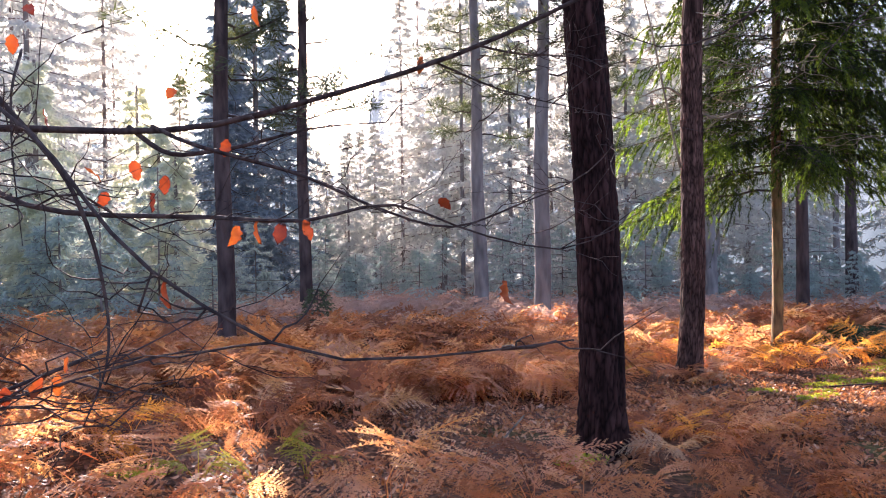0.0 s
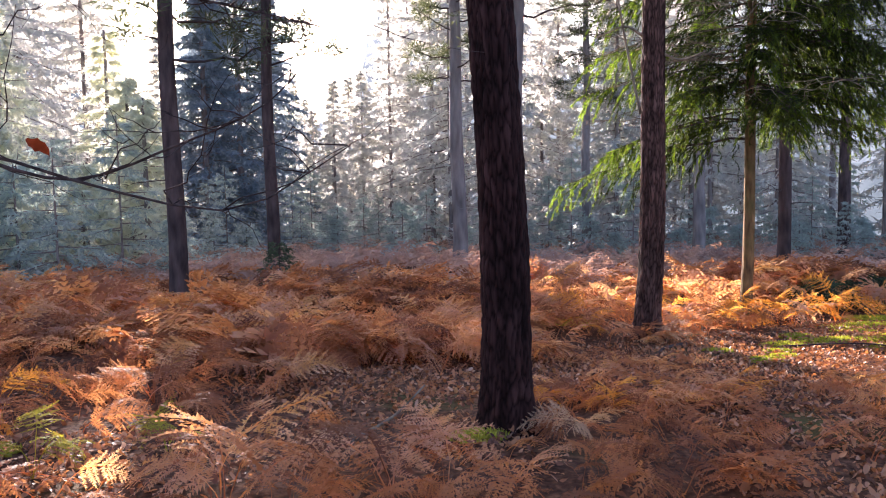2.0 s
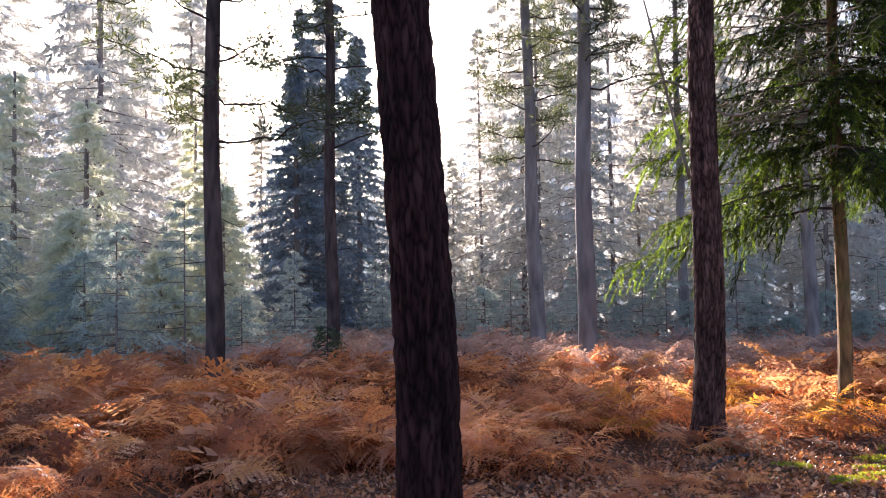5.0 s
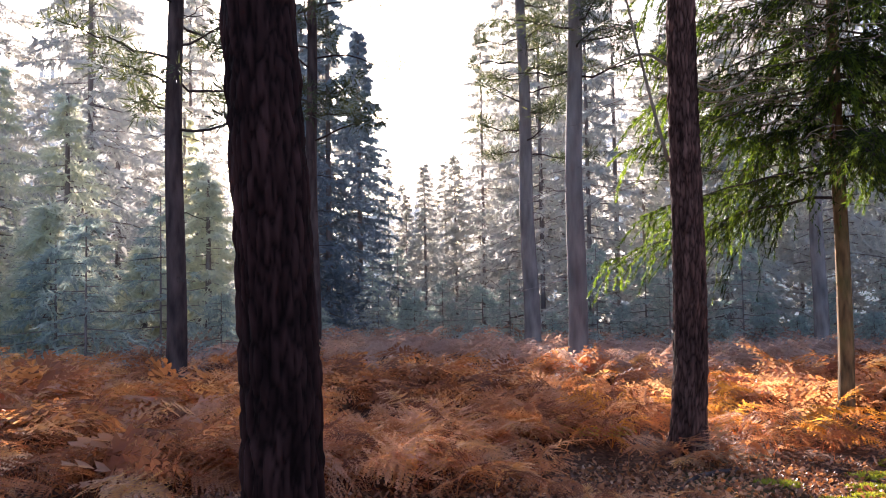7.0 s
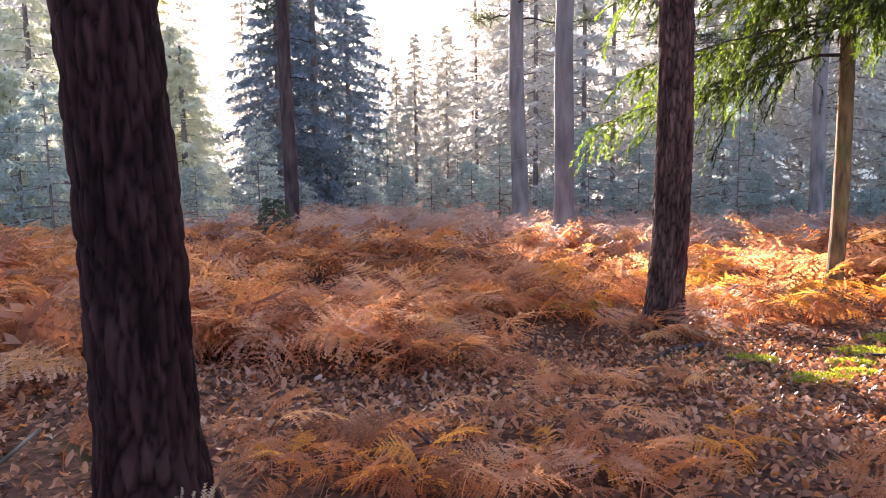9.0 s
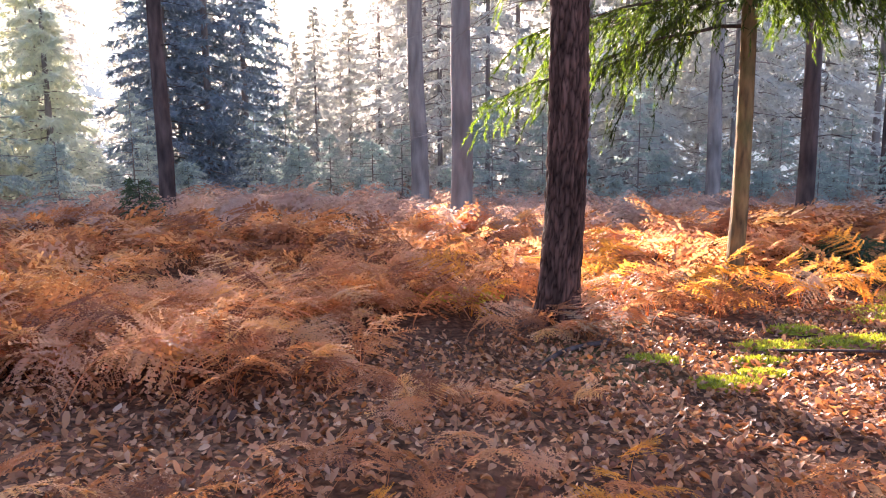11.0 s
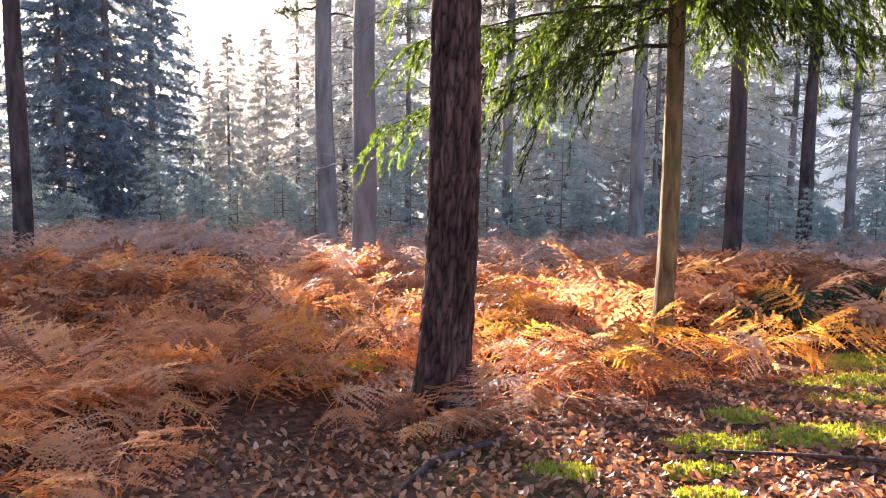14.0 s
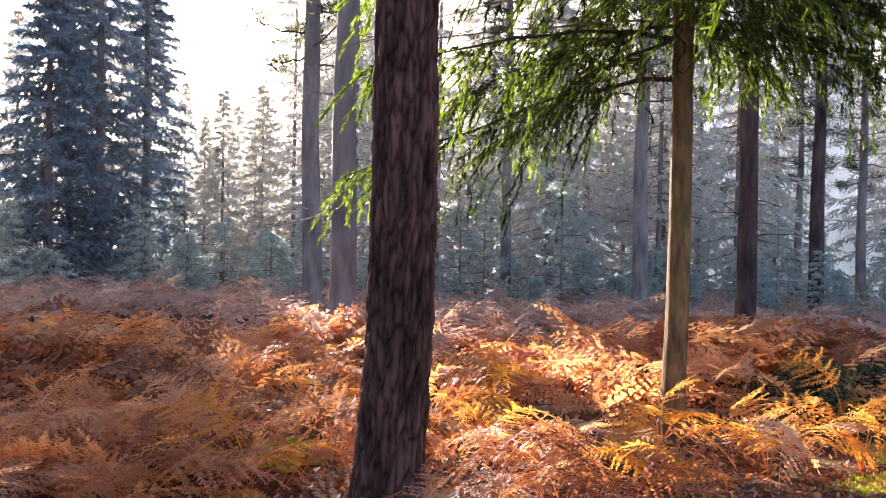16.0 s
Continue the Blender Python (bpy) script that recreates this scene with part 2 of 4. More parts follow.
def bend(points, n):
    """A smooth line of n points through a few."""
    P = np.asarray(points, float)
    s = np.concatenate([[0], np.cumsum(np.linalg.norm(np.diff(P, axis=0), axis=1))])
    g = np.gradient(P, s, axis=0)
    x = np.linspace(0, s[-1], n)
    i = np.clip(np.searchsorted(s, x) - 1, 0, len(P) - 2)
    h = (s[i + 1] - s[i])[:, None]
    u = ((x - s[i]) / h[:, 0])[:, None]
    return (2 * u**3 - 3 * u**2 + 1) * P[i] + (u**3 - 2 * u**2 + u) * h * g[i] + (3 * u**2 - 2 * u**3) * P[i + 1] + (u**3 - u**2) * h * g[i + 1]


def spikes(P, D, L, W):
    """One slim triangle for each needle bunch: from P along D."""
    n = len(P)
    D = D / (np.linalg.norm(D, axis=1)[:, None] + 1e-9)
    side = np.cross(D, rng.normal(size=(n, 3)))
    side /= np.linalg.norm(side, axis=1)[:, None] + 1e-9
    L, W = np.broadcast_to(L, n)[:, None], np.broadcast_to(W, n)[:, None]
    v = np.stack([P - side * W / 2, P + side * W / 2, P + D * L], 1).reshape(-1, 3)
    return v, np.arange(3 * n).reshape(-1, 3)


def ground_z(x, y):
    x, y = np.asarray(x, float), np.asarray(y, float)
    z = np.interp(y, [-60, -10, 5, 10, 45, 70], [1.2, 0.32, -0.20, -0.62, -2.15, -2.4])
    fade = np.clip(1 - (np.hypot(x - 4, y - 12) - 45) / 30, 0, 1)
    hump = 0.3 * np.exp(-((x + 0.5) ** 2 / 30 + (y - 23) ** 2 / 18))
    return z + hump - 0.012 * np.clip(x, -25, 40) + fade * (0.05 * np.sin(0.9 * x + 0.4 * y) * np.sin(0.7 * y - 0.3 * x) + 0.03 * np.sin(2.1 * x + 1) * np.sin(1.8 * y))


# ---- ground and distance ----
def graded(lo, hi, step, far):
    mid = np.arange(lo, hi, step)
    out_ = np.geomspace(step, far, 26).cumsum()
    return np.concatenate([lo - out_[::-1], mid, hi + out_])


gx, gy = graded(-14, 24, 0.3, 160), graded(-4, 40, 0.3, 160)
X, Y = np.meshgrid(gx, gy)
Z = ground_z(X, Y) + 0.02 * rng.normal(size=X.shape) * (np.hypot(X - 4, Y - 12) < 40)
v = np.stack([X, Y, Z], -1).reshape(-1, 3)
i, j = np.meshgrid(np.arange(len(gy) - 1), np.arange(len(gx) - 1), indexing="ij")
a = (i * len(gx) + j).ravel()
t = np.concatenate([np.stack([a, a + 1, a + len(gx) + 1], -1), np.stack([a, a + len(gx) + 1, a + len(gx)], -1)])
ground = tagged(new("ground", mesh("ground", v, t, M_GROUND, smooth=True)), "brown woodland floor of leaf mould with mossy patches", "ground", kind="structure")

def far_woods(radius, low, high, gap, mat, label, seed, count):
    """A far ring of woods that glows in haze colours: a fringe of conifer tops over a closed wall of trees, lower
    towards the sun.
    """
    r = np.random.default_rng(seed)
    n = 7200
    a = np.linspace(0, 2 * np.pi, n, endpoint=False)

    def dip(turn):
        az = (np.degrees(np.pi / 2 - turn) + 180) % 360 - 180
        return 1 / (1 + np.exp(-(az + 22.0) / 0.9)) / (1 + np.exp((az + 7.0) / 0.9))

    top = np.full(n, low * 0.55) * (1 - dip(a)) + gap * 0.7 * dip(a)
    for k in range(count):
        c = r.uniform(0, 2 * np.pi)
        away = abs((math.degrees(c) - 90 + 180) % 360 - 180) > 75
        h = r.uniform(low, high) * (0.5 if away else 1.0) * (1 - dip(c)) + gap * r.uniform(0.85, 1.05) * dip(c)
        h = min(h, gap * 1.05) if dip(c) > 0.03 else h
        w = r.uniform(0.09, 0.14) * h / radius
        d = np.abs((a - c + np.pi) % (2 * np.pi) - np.pi) / w
        tiers = 0.10 * np.abs(np.sin(d * 9 + k)) + 0.05 * r.uniform(-1, 1, n)
        top = np.maximum(top, np.where(d < 1, h * (1 - 0.5 * np.maximum(d, 0.12 + tiers) ** 0.8 - 0.4 * tiers), 0))
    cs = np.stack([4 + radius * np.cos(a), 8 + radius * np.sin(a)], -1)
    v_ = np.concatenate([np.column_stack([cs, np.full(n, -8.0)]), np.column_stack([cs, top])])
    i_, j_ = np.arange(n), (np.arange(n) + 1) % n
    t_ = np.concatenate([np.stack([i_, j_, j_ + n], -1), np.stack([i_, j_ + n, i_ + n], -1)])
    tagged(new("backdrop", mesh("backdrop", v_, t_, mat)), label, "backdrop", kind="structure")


far_woods(92, 20, 29, 14.5, M_FAR_PALE, "palest far woods, bright mist put in as glow", 3, 420)
far_woods(76, 16, 30, 11.0, M_FAR, "pale distant woods, mist put in as glow", 5, 190)
far_woods(62, 6, 15, 5.5, M_FAR_NEAR, "grey-blue edge of distant woods, mist put in as glow", 8, 170)


# ---- trees ----
def trunk_mesh(r, height, lean=(0, 0), sides=20, rows=60, mat=None, rough=0.0, curve=0.0, bottom=-0.5, dense_to=None):
    """A tapered trunk with root flare and, where rough, bark plates between deep furrows."""
    z = np.linspace(bottom, height, rows)
    if dense_to:
        z = np.concatenate([np.linspace(bottom, dense_to, rows), np.linspace(dense_to, height, 30)[1:]])
    zz = np.clip(z, 0, None)
    rad = r * (1 - 0.75 * (zz / height)) ** 0.8 * (1 + 0.28 * np.exp(-zz / 0.22))
    a = np.linspace(0, 2 * np.pi, sides, endpoint=False)
    ph = rng.uniform(0, 9)
    R = rad[:, None] * (1 + 0.025 * np.sin(3 * a[None] + ph + 0.6 * z[:, None]) + 0.018 * np.sin(7 * a[None] + 1.3 * z[:, None]))
    tone = None
    R += (rad[:, None] * 0.09 * np.exp(-zz / 0.25)[:, None]) * np.sin(5 * a[None] + ph)
    if rough:
        off, flake = np.zeros_like(R), np.zeros_like(R)
        for i, h in enumerate(z):
            for j, th in enumerate(a):
                q = Vector((math.cos(th) * r * 24 + ph, math.sin(th) * r * 24, h * 5.2 + 0.5 * math.sin(3 * th)))
                d, cell = noise.voronoi(q + 0.45 * noise.noise_vector(q * 1.2))
                shade = abs(math.sin(cell[0].x * 12.9 + cell[0].y * 78.2 + cell[0].z * 37.7))
                off[i, j] = min(1.0, (d[1] - d[0]) * 2.1) ** 0.8 - 0.8 + 0.3 * (shade - 0.5) + 0.3 * noise.noise(q * 3.1)
                flake[i, j] = min(1.0, (d[1] - d[0]) * 2.4) * (0.45 + 0.55 * shade) + 0.25 * noise.noise(q * 4.0)
        R += rough * off
        tone = np.clip(flake, 0, 1).ravel()
    cx = lean[0] * zz + curve * np.sin(zz * 0.9 + 0.4) * np.minimum(zz, 1)
    cy = lean[1] * zz
    v = np.stack([cx[:, None] + R * np.cos(a), cy[:, None] + R * np.sin(a), np.broadcast_to(z[:, None], R.shape)], -1).reshape(-1, 3)
    i = np.arange(len(z) - 1)[:, None] * sides
    j = np.arange(sides)[None]
    k = (j + 1) % sides
    q = np.stack([i + j, i + k, i + sides + k, i + sides + j], -1).reshape(-1, 4)
    return mesh("trunk", v, np.concatenate([q[:, [0, 1, 2]], q[:, [0, 2, 3]]]), mat, tone, smooth=True)


def twig(p, az, length, r, droop=-0.2, kinks=0.12, n=7):
    s = np.linspace(0, 1, n)[:, None]
    d = np.array([math.cos(az), math.sin(az), 0])
    k = np.cumsum(rng.normal(0, kinks, (n, 3)), 0) * length / n
    k[0] = 0
    pts = np.asarray(p) + d * s * length + np.array([0, 0, 1]) * droop * length * s**1.6 + k
    return pts, np.linspace(r, r * 0.25, n)


def spruce_crown(height, z0, reach, branches, twigs, bunch, size, droop=0.35, taper=0.9, hang=0.5, width=0.27):
    """Whorled drooping branches, each with side twigs set with needle bunches. Gives (needles, wood)."""
    P, D, L, wood = [], [], [], []
    for b in range(branches):
        u = (b + rng.uniform(0, 0.9)) / branches
        z = z0 + (height - z0) * u
        az = b * 2.4 + rng.uniform(-0.5, 0.5)
        lb = reach * (1 - u) ** taper * rng.uniform(0.7, 1.1) + 0.15
        pts, rad = twig((0, 0, z), az, lb, 0.008 + 0.011 * lb, -droop * rng.uniform(0.7, 1.3) + 0.25 * u, 0.06, 9)
        wood.append(tube(pts[::4], rad[::4], 3))
        out = np.array([math.cos(az), math.sin(az), 0])
        lat = np.array([-out[1], out[0], 0])
        for k in range(twigs):
            f = 0.12 + 0.88 * (k + rng.uniform(0, 1)) / twigs
            base = np.array([np.interp(f, np.linspace(0, 1, 9), pts[:, i]) for i in range(3)])
            side = 1 if k % 2 else -1
            lt = (0.16 + 0.30 * lb * (1 - f * 0.75)) * rng.uniform(0.6, 1.15)
            way = out * 0.75 + lat * side * rng.uniform(0.4, 1.0) + np.array([0, 0, -hang * rng.uniform(0.3, 1.2)])
            way /= np.linalg.norm(way)
            s = rng.uniform(0, 1, bunch)
            sag = np.array([0, 0, -1.0])
            p = base + way * (s * lt)[:, None] + sag * (0.35 * hang * lt * s**2)[:, None]
            P.append(p)
            D.append(way * 0.9 + sag * (0.6 * hang * s)[:, None] + 0.55 * rng.normal(size=(bunch, 3)))
            L.append(np.full(bunch, size) * rng.uniform(0.6, 1.3, bunch))
    P, D, L = np.concatenate(P), np.concatenate(D), np.concatenate(L)
    return spikes(P, D, L, L * width), join(wood)


def spruce_branch(z, az, lb, twigs, bunch, size, droop, hang):
    """One long branch with hanging twigs: (needles, wood)."""
    P, D, tone = [], [], []
    pts, rad = twig((0, 0, z), az, lb, 0.006 + 0.005 * lb, -droop * rng.uniform(0.7, 1.4), 0.08, 11)
    wood = [tube(pts, rad, 5)]
    out = np.array([math.cos(az), math.sin(az), 0])
    lat = np.array([-out[1], out[0], 0])
    for k in range(twigs):
        f = 0.14 + 0.86 * (k + rng.uniform(0, 1)) / twigs
        base = np.array([np.interp(f, np.linspace(0, 1, 11), pts[:, i]) for i in range(3)])
        lt = (0.32 + 0.24 * lb * (1 - 0.7 * f)) * rng.uniform(0.5, 1.2)
        way = out * rng.uniform(0.4, 0.9) + lat * (1 if k % 2 else -1) * rng.uniform(0.2, 1.0) + np.array([0, 0, -hang * rng.uniform(0.1, 1.0)])
        way /= np.linalg.norm(way)
        s = np.sort(rng.uniform(0, 1, bunch))
        line = base + way * (s * lt)[:, None] + np.array([0, 0, -1.0]) * (0.55 * hang * lt * s**2)[:, None]
        split = lat * (0.35 * lt * np.sin(s * 23 + k) * (1 - s) * 0.6)[:, None]
        P.append(line + split)
        # Lighter towards the tips: fresh growth, plus backlight set into the tone.
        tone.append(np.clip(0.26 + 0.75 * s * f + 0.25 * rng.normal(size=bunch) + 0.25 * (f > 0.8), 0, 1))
        D.append(np.gradient(line, axis=0) / (np.linalg.norm(np.gradient(line, axis=0), axis=1)[:, None] + 1e-9) * 1.1 + 0.36 * rng.normal(size=(bunch, 3)))
        wood.append(tube(line[::47], np.linspace(0.003, 0.001, len(line[::47])), 3))
    P, D = np.concatenate(P), np.concatenate(D)
    L = size * rng.uniform(0.5, 1.2, len(P))
    return spikes(P, D, L, L * 0.19), join(wood), np.repeat(np.concatenate(tone), 3)


def pine_crown(height, z0, reach, branches, clumps, bunch, size):
    P, D, L, wood = [], [], [], []
    for b in range(branches):
        u = (b + rng.uniform(0, 0.9)) / branches
        z = z0 + (height - z0) * u
        az = b * 2.4 + rng.uniform(-0.6, 0.6)
        lb = reach * (1 - 0.6 * u) * rng.uniform(0.5, 1.1)
        pts, rad = twig((0, 0, z), az, lb, 0.03, rng.uniform(-0.1, 0.35), 0.25, 9)
        wood.append(tube(pts, rad, 4))
        for k in range(clumps):
            f = rng.uniform(0.35, 1.0)
            c = np.array([np.interp(f, np.linspace(0, 1, 9), pts[:, i]) for i in range(3)]) + rng.normal(0, 0.22, 3) * (1, 1, 0.5)
            q = rng.normal(size=(bunch, 3)) * (1, 1, 0.8)
            P.append(c + q * 0.10)
            D.append(q + (0, 0, 0.25))
            L.append(np.full(bunch, size) * rng.uniform(0.6, 1.3, bunch))
    P, D, L = np.concatenate(P), np.concatenate(D), np.concatenate(L)
    return spikes(P, D, L, L * 0.14), join(wood)


def dead_branches(tree, r, lo, hi, n, length, mat=M_TWIG):
    for k in range(n):
        z, az = rng.uniform(lo, hi), rng.uniform(0, 2 * np.pi)
        lb = length * rng.uniform(0.4, 1.2)
        p = (math.cos(az) * r * 0.8, math.sin(az) * r * 0.8, z)
        pts, rad = twig(p, az, lb, 0.012, rng.uniform(-0.35, 0.2), 0.15, 8)
        pieces = [tube(pts, rad, 5)]
        for f in (3, 5, 6):
            q, w = twig(pts[f], az + rng.choice([-1, 1]) * rng.uniform(0.4, 0.9), lb * 0.35, 0.005, rng.uniform(-0.3, 0.2), 0.2, 5)
            pieces.append(tube(q, w, 4))
        part("dead_branch", mesh("dead_branch", *join(pieces), mat, smooth=True), tree)


def add_crown(tree, made, needles, wood_mat):
    part("crown", mesh("crown", *made[0], needles), tree)
    tagged(part("branchwood", mesh("branchwood", *made[1], wood_mat, smooth=True), tree, "thin bare limbs"), kind="stuff")


# tall pines near the walk: x, y, radius, lean, bark, bark relief, label
PINES = [
    (1.755, 5.76, 0.185, (-0.038, -0.022), M_BARK_OLD, 0.016, "tall pine with dark furrowed purplish-brown bark, in bracken"),
    (4.675, 10.83, 0.190, (0.02, 0), M_BARK_RED, 0.018, "tall pine with deeply furrowed reddish-brown bark, in bracken"),
    (-3.29, 15.24, 0.185, (0.0, 0), M_BARK, 0.0, "dark slender pine with snapped side twigs, in bracken"),
    (4.26, 19.57, 0.235, (0.014, 0), M_BARK_PALE, 0.0, "straight grey-brown pine trunk, painted pale for mist, in bracken"),
    (3.42, 25.79, 0.27, (-0.012, 0), M_BARK_PALE, 0.0, "straight grey pine trunk beside another, painted pale for mist"),
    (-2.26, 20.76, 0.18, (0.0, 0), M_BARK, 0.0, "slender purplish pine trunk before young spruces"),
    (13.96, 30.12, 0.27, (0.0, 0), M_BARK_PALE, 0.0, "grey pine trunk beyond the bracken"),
    (11.03, 18.42, 0.17, (0.01, 0), M_BARK, 0.0, "dark pine trunk behind a russet bracken thicket"),
    (21.86, 32.39, 0.29, (0.0, 0), M_BARK, 0.0, "dark straight pine trunk beyond the bracken"),
    (10.21, 33.96, 0.23, (0.0, 0), M_BARK_PALE, 0.0, "grey pine trunk, painted pale for mist, before dark undergrowth"),
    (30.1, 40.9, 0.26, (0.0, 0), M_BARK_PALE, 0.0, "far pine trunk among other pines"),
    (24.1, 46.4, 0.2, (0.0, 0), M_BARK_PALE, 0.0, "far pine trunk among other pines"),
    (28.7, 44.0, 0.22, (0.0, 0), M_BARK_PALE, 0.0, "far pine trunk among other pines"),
]
CROWN_FROM = {(-3.29, 15.24): 4.9, (-2.26, 20.76): 5.6, (21.86, 32.39): 7.0, (30.1, 40.9): 6.0, (24.1, 46.4): 6.0, (28.7, 44.0): 6.5, (3.42, 25.79): 6.3, (4.26, 19.57): 6.9, (10.21, 33.96): 7.0, (13.96, 30.12): 7.0}
for x, y, r, lean, bk, relief, label in PINES:
    tree = thing("pine_tree", x, y, float(ground_z(x, y)), label, "tree", "tall pines")
    h = 17.0
    if relief:
        me = trunk_mesh(r, h, lean, 110, 380, bk, relief, 0.03, dense_to=3.9 if y < 8 else 5.6)
    else:
        me = trunk_mesh(r, h, lean, 24, 90, bk, 0.0, 0.03)
    part("trunk", me, tree, "furrowed bark trunk")
    low = CROWN_FROM.get((x, y), 10.5)
    crown = pine_crown(h, low, 2.6 if low > 8 or low < 7 else 2.2, 26 if low > 8 else 40, 9, 40, 0.2)
    move = np.array([lean[0] * 12, lean[1] * 12, 0])
    add_crown(tree, [(crown[0][0] + move, crown[0][1]), (crown[1][0] + move, crown[1][1])], M_NEEDLE_PINE, M_TWIG)
    if relief and y > 8:
        for pts in ([(-0.12, 0, 3.3), (-0.24, -0.04, 3.75), (-0.42, -0.1, 4.5), (-0.62, -0.15, 5.4), (-0.9, -0.2, 6.4)], [(0.12, 0, 4.2), (0.4, -0.1, 4.05), (0.75, -0.2, 4.15)], [(-0.1, 0, 4.4), (-0.35, -0.1, 4.5), (-0.8, -0.1, 4.35)]):
            part("side_branch", mesh("side_branch", *tube(bend(pts, 16), np.linspace(0.022, 0.008, 16), 7, 0.06), M_DEADWOOD, smooth=True), tree)
    if y > 12:
        dead_branches(tree, r, 2.0, 8.5, 9, 1.0, bk if bk is M_BARK_PALE else M_TWIG)

# the thin spruce with long drooping branches
sx, sy = 7.31, 13.03
tree = thing("spruce_tree", sx, sy, float(ground_z(sx, sy)), "shaded spruce with thin trunk and long drooping green branches", "tree")
part("trunk", trunk_mesh(0.105, 13, (0.006, 0), 28, 120, M_BARK_THIN, 0.0, 0.02), tree, "thin mossy trunk")
for k in range(84):
    u = (k / 84) ** 1.3
    az = k * 2.4 + rng.uniform(-0.4, 0.4)
    low = max(0.0, math.cos(az - 2.6)) * (1 - u)          # the side towards the clearing hangs lowest
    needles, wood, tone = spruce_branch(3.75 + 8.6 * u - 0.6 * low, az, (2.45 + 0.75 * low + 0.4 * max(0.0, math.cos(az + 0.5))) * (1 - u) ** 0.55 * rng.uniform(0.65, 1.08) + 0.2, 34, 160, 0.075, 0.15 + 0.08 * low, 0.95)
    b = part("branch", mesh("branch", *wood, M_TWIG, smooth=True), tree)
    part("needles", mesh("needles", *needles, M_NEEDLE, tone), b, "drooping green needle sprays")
# Extra branches with lowered tone: shade among the crowns put into colour.
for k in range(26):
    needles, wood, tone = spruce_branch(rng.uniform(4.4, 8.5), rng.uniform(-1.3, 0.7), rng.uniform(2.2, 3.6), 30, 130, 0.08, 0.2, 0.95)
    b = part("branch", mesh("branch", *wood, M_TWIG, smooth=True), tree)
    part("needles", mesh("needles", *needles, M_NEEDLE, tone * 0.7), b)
for k in range(34):
    z, az = rng.uniform(3.7, 6.2), rng.uniform(2.9, 5.2)
    lb = rng.uniform(2.0, 3.3)
    pts, rad = twig((0, 0, z), az, lb, 0.013, rng.uniform(-0.3, 0.1), 0.2, 9)
    pieces = [tube(pts, rad, 5)]
    for f in range(2, 9):
        q, w = twig(pts[f], az + rng.choice([-1, 1]) * rng.uniform(0.4, 1.1), lb * 0.3, 0.005, rng.uniform(-0.8, 0.1), 0.35, 6)
        pieces.append(tube(q, w, 4))
    part("dead_branch", mesh("dead_branch", *join(pieces), M_DEADWOOD, smooth=True), tree, "bare greyish dead branch")


def spruce(name, height, z0, reach, branches, twigs, bunch, size, needles, label, group, trunk_r=0.16, trunk_mat=M_BARK_PALE, droop=0.3):
    t = thing(name, 0, 0, 0, label, "tree", group)
    part("trunk", trunk_mesh(trunk_r, height, (0, 0), 12, 14, trunk_mat), t)
    add_crown(t, spruce_crown(height, z0, reach, branches, twigs, bunch, size, droop), needles, trunk_mat)
    return t


def plant(kinds, spots):
    """Stand copies of the first-built trees at the spots; the first spot of each kind takes the original."""
    first = {}
    for n, (x, y, s) in enumerate(spots):
        k = n % len(kinds)
        m = pose(x, y, float(ground_z(x, y)) - 0.05, 0, 0, (n * 77) % 360) @ Matrix.Diagonal((s, s, s, 1))
        if k in first:
            copy_thing(kinds[k], m)
        else:
            first[k] = m
    for k, m in first.items():
        kinds[k].matrix_basis = m


# Mist over these trees is only their pale needle colour.
FAR_LABEL = "tall spruce with drooping branches, painted pale for haze, at the wood's edge"
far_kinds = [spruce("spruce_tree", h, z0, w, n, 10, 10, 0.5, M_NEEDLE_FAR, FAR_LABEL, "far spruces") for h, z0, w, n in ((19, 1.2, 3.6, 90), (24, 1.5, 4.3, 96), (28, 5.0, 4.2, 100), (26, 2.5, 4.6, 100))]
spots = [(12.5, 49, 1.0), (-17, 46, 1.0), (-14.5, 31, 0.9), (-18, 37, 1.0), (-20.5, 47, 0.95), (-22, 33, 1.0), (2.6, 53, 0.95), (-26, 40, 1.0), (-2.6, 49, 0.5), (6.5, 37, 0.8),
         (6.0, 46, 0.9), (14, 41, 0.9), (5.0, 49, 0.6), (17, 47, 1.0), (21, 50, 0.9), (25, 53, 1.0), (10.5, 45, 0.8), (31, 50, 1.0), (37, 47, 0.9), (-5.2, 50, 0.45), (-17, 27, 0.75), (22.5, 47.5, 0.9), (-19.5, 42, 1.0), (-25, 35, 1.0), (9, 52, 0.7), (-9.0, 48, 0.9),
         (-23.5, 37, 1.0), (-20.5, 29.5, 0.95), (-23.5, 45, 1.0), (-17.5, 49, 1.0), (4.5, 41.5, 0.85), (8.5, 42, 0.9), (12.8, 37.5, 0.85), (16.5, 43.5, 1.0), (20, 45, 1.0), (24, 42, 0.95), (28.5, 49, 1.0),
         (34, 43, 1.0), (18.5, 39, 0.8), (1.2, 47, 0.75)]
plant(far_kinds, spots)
# The last two are added to fill the skyline and dim the left bracken.
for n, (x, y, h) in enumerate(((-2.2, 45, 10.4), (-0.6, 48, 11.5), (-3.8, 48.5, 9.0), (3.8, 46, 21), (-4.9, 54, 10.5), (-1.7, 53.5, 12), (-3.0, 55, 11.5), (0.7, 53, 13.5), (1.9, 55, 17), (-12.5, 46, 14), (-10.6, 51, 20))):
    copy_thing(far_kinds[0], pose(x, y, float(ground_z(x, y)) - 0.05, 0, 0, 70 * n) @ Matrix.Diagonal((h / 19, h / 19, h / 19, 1)))
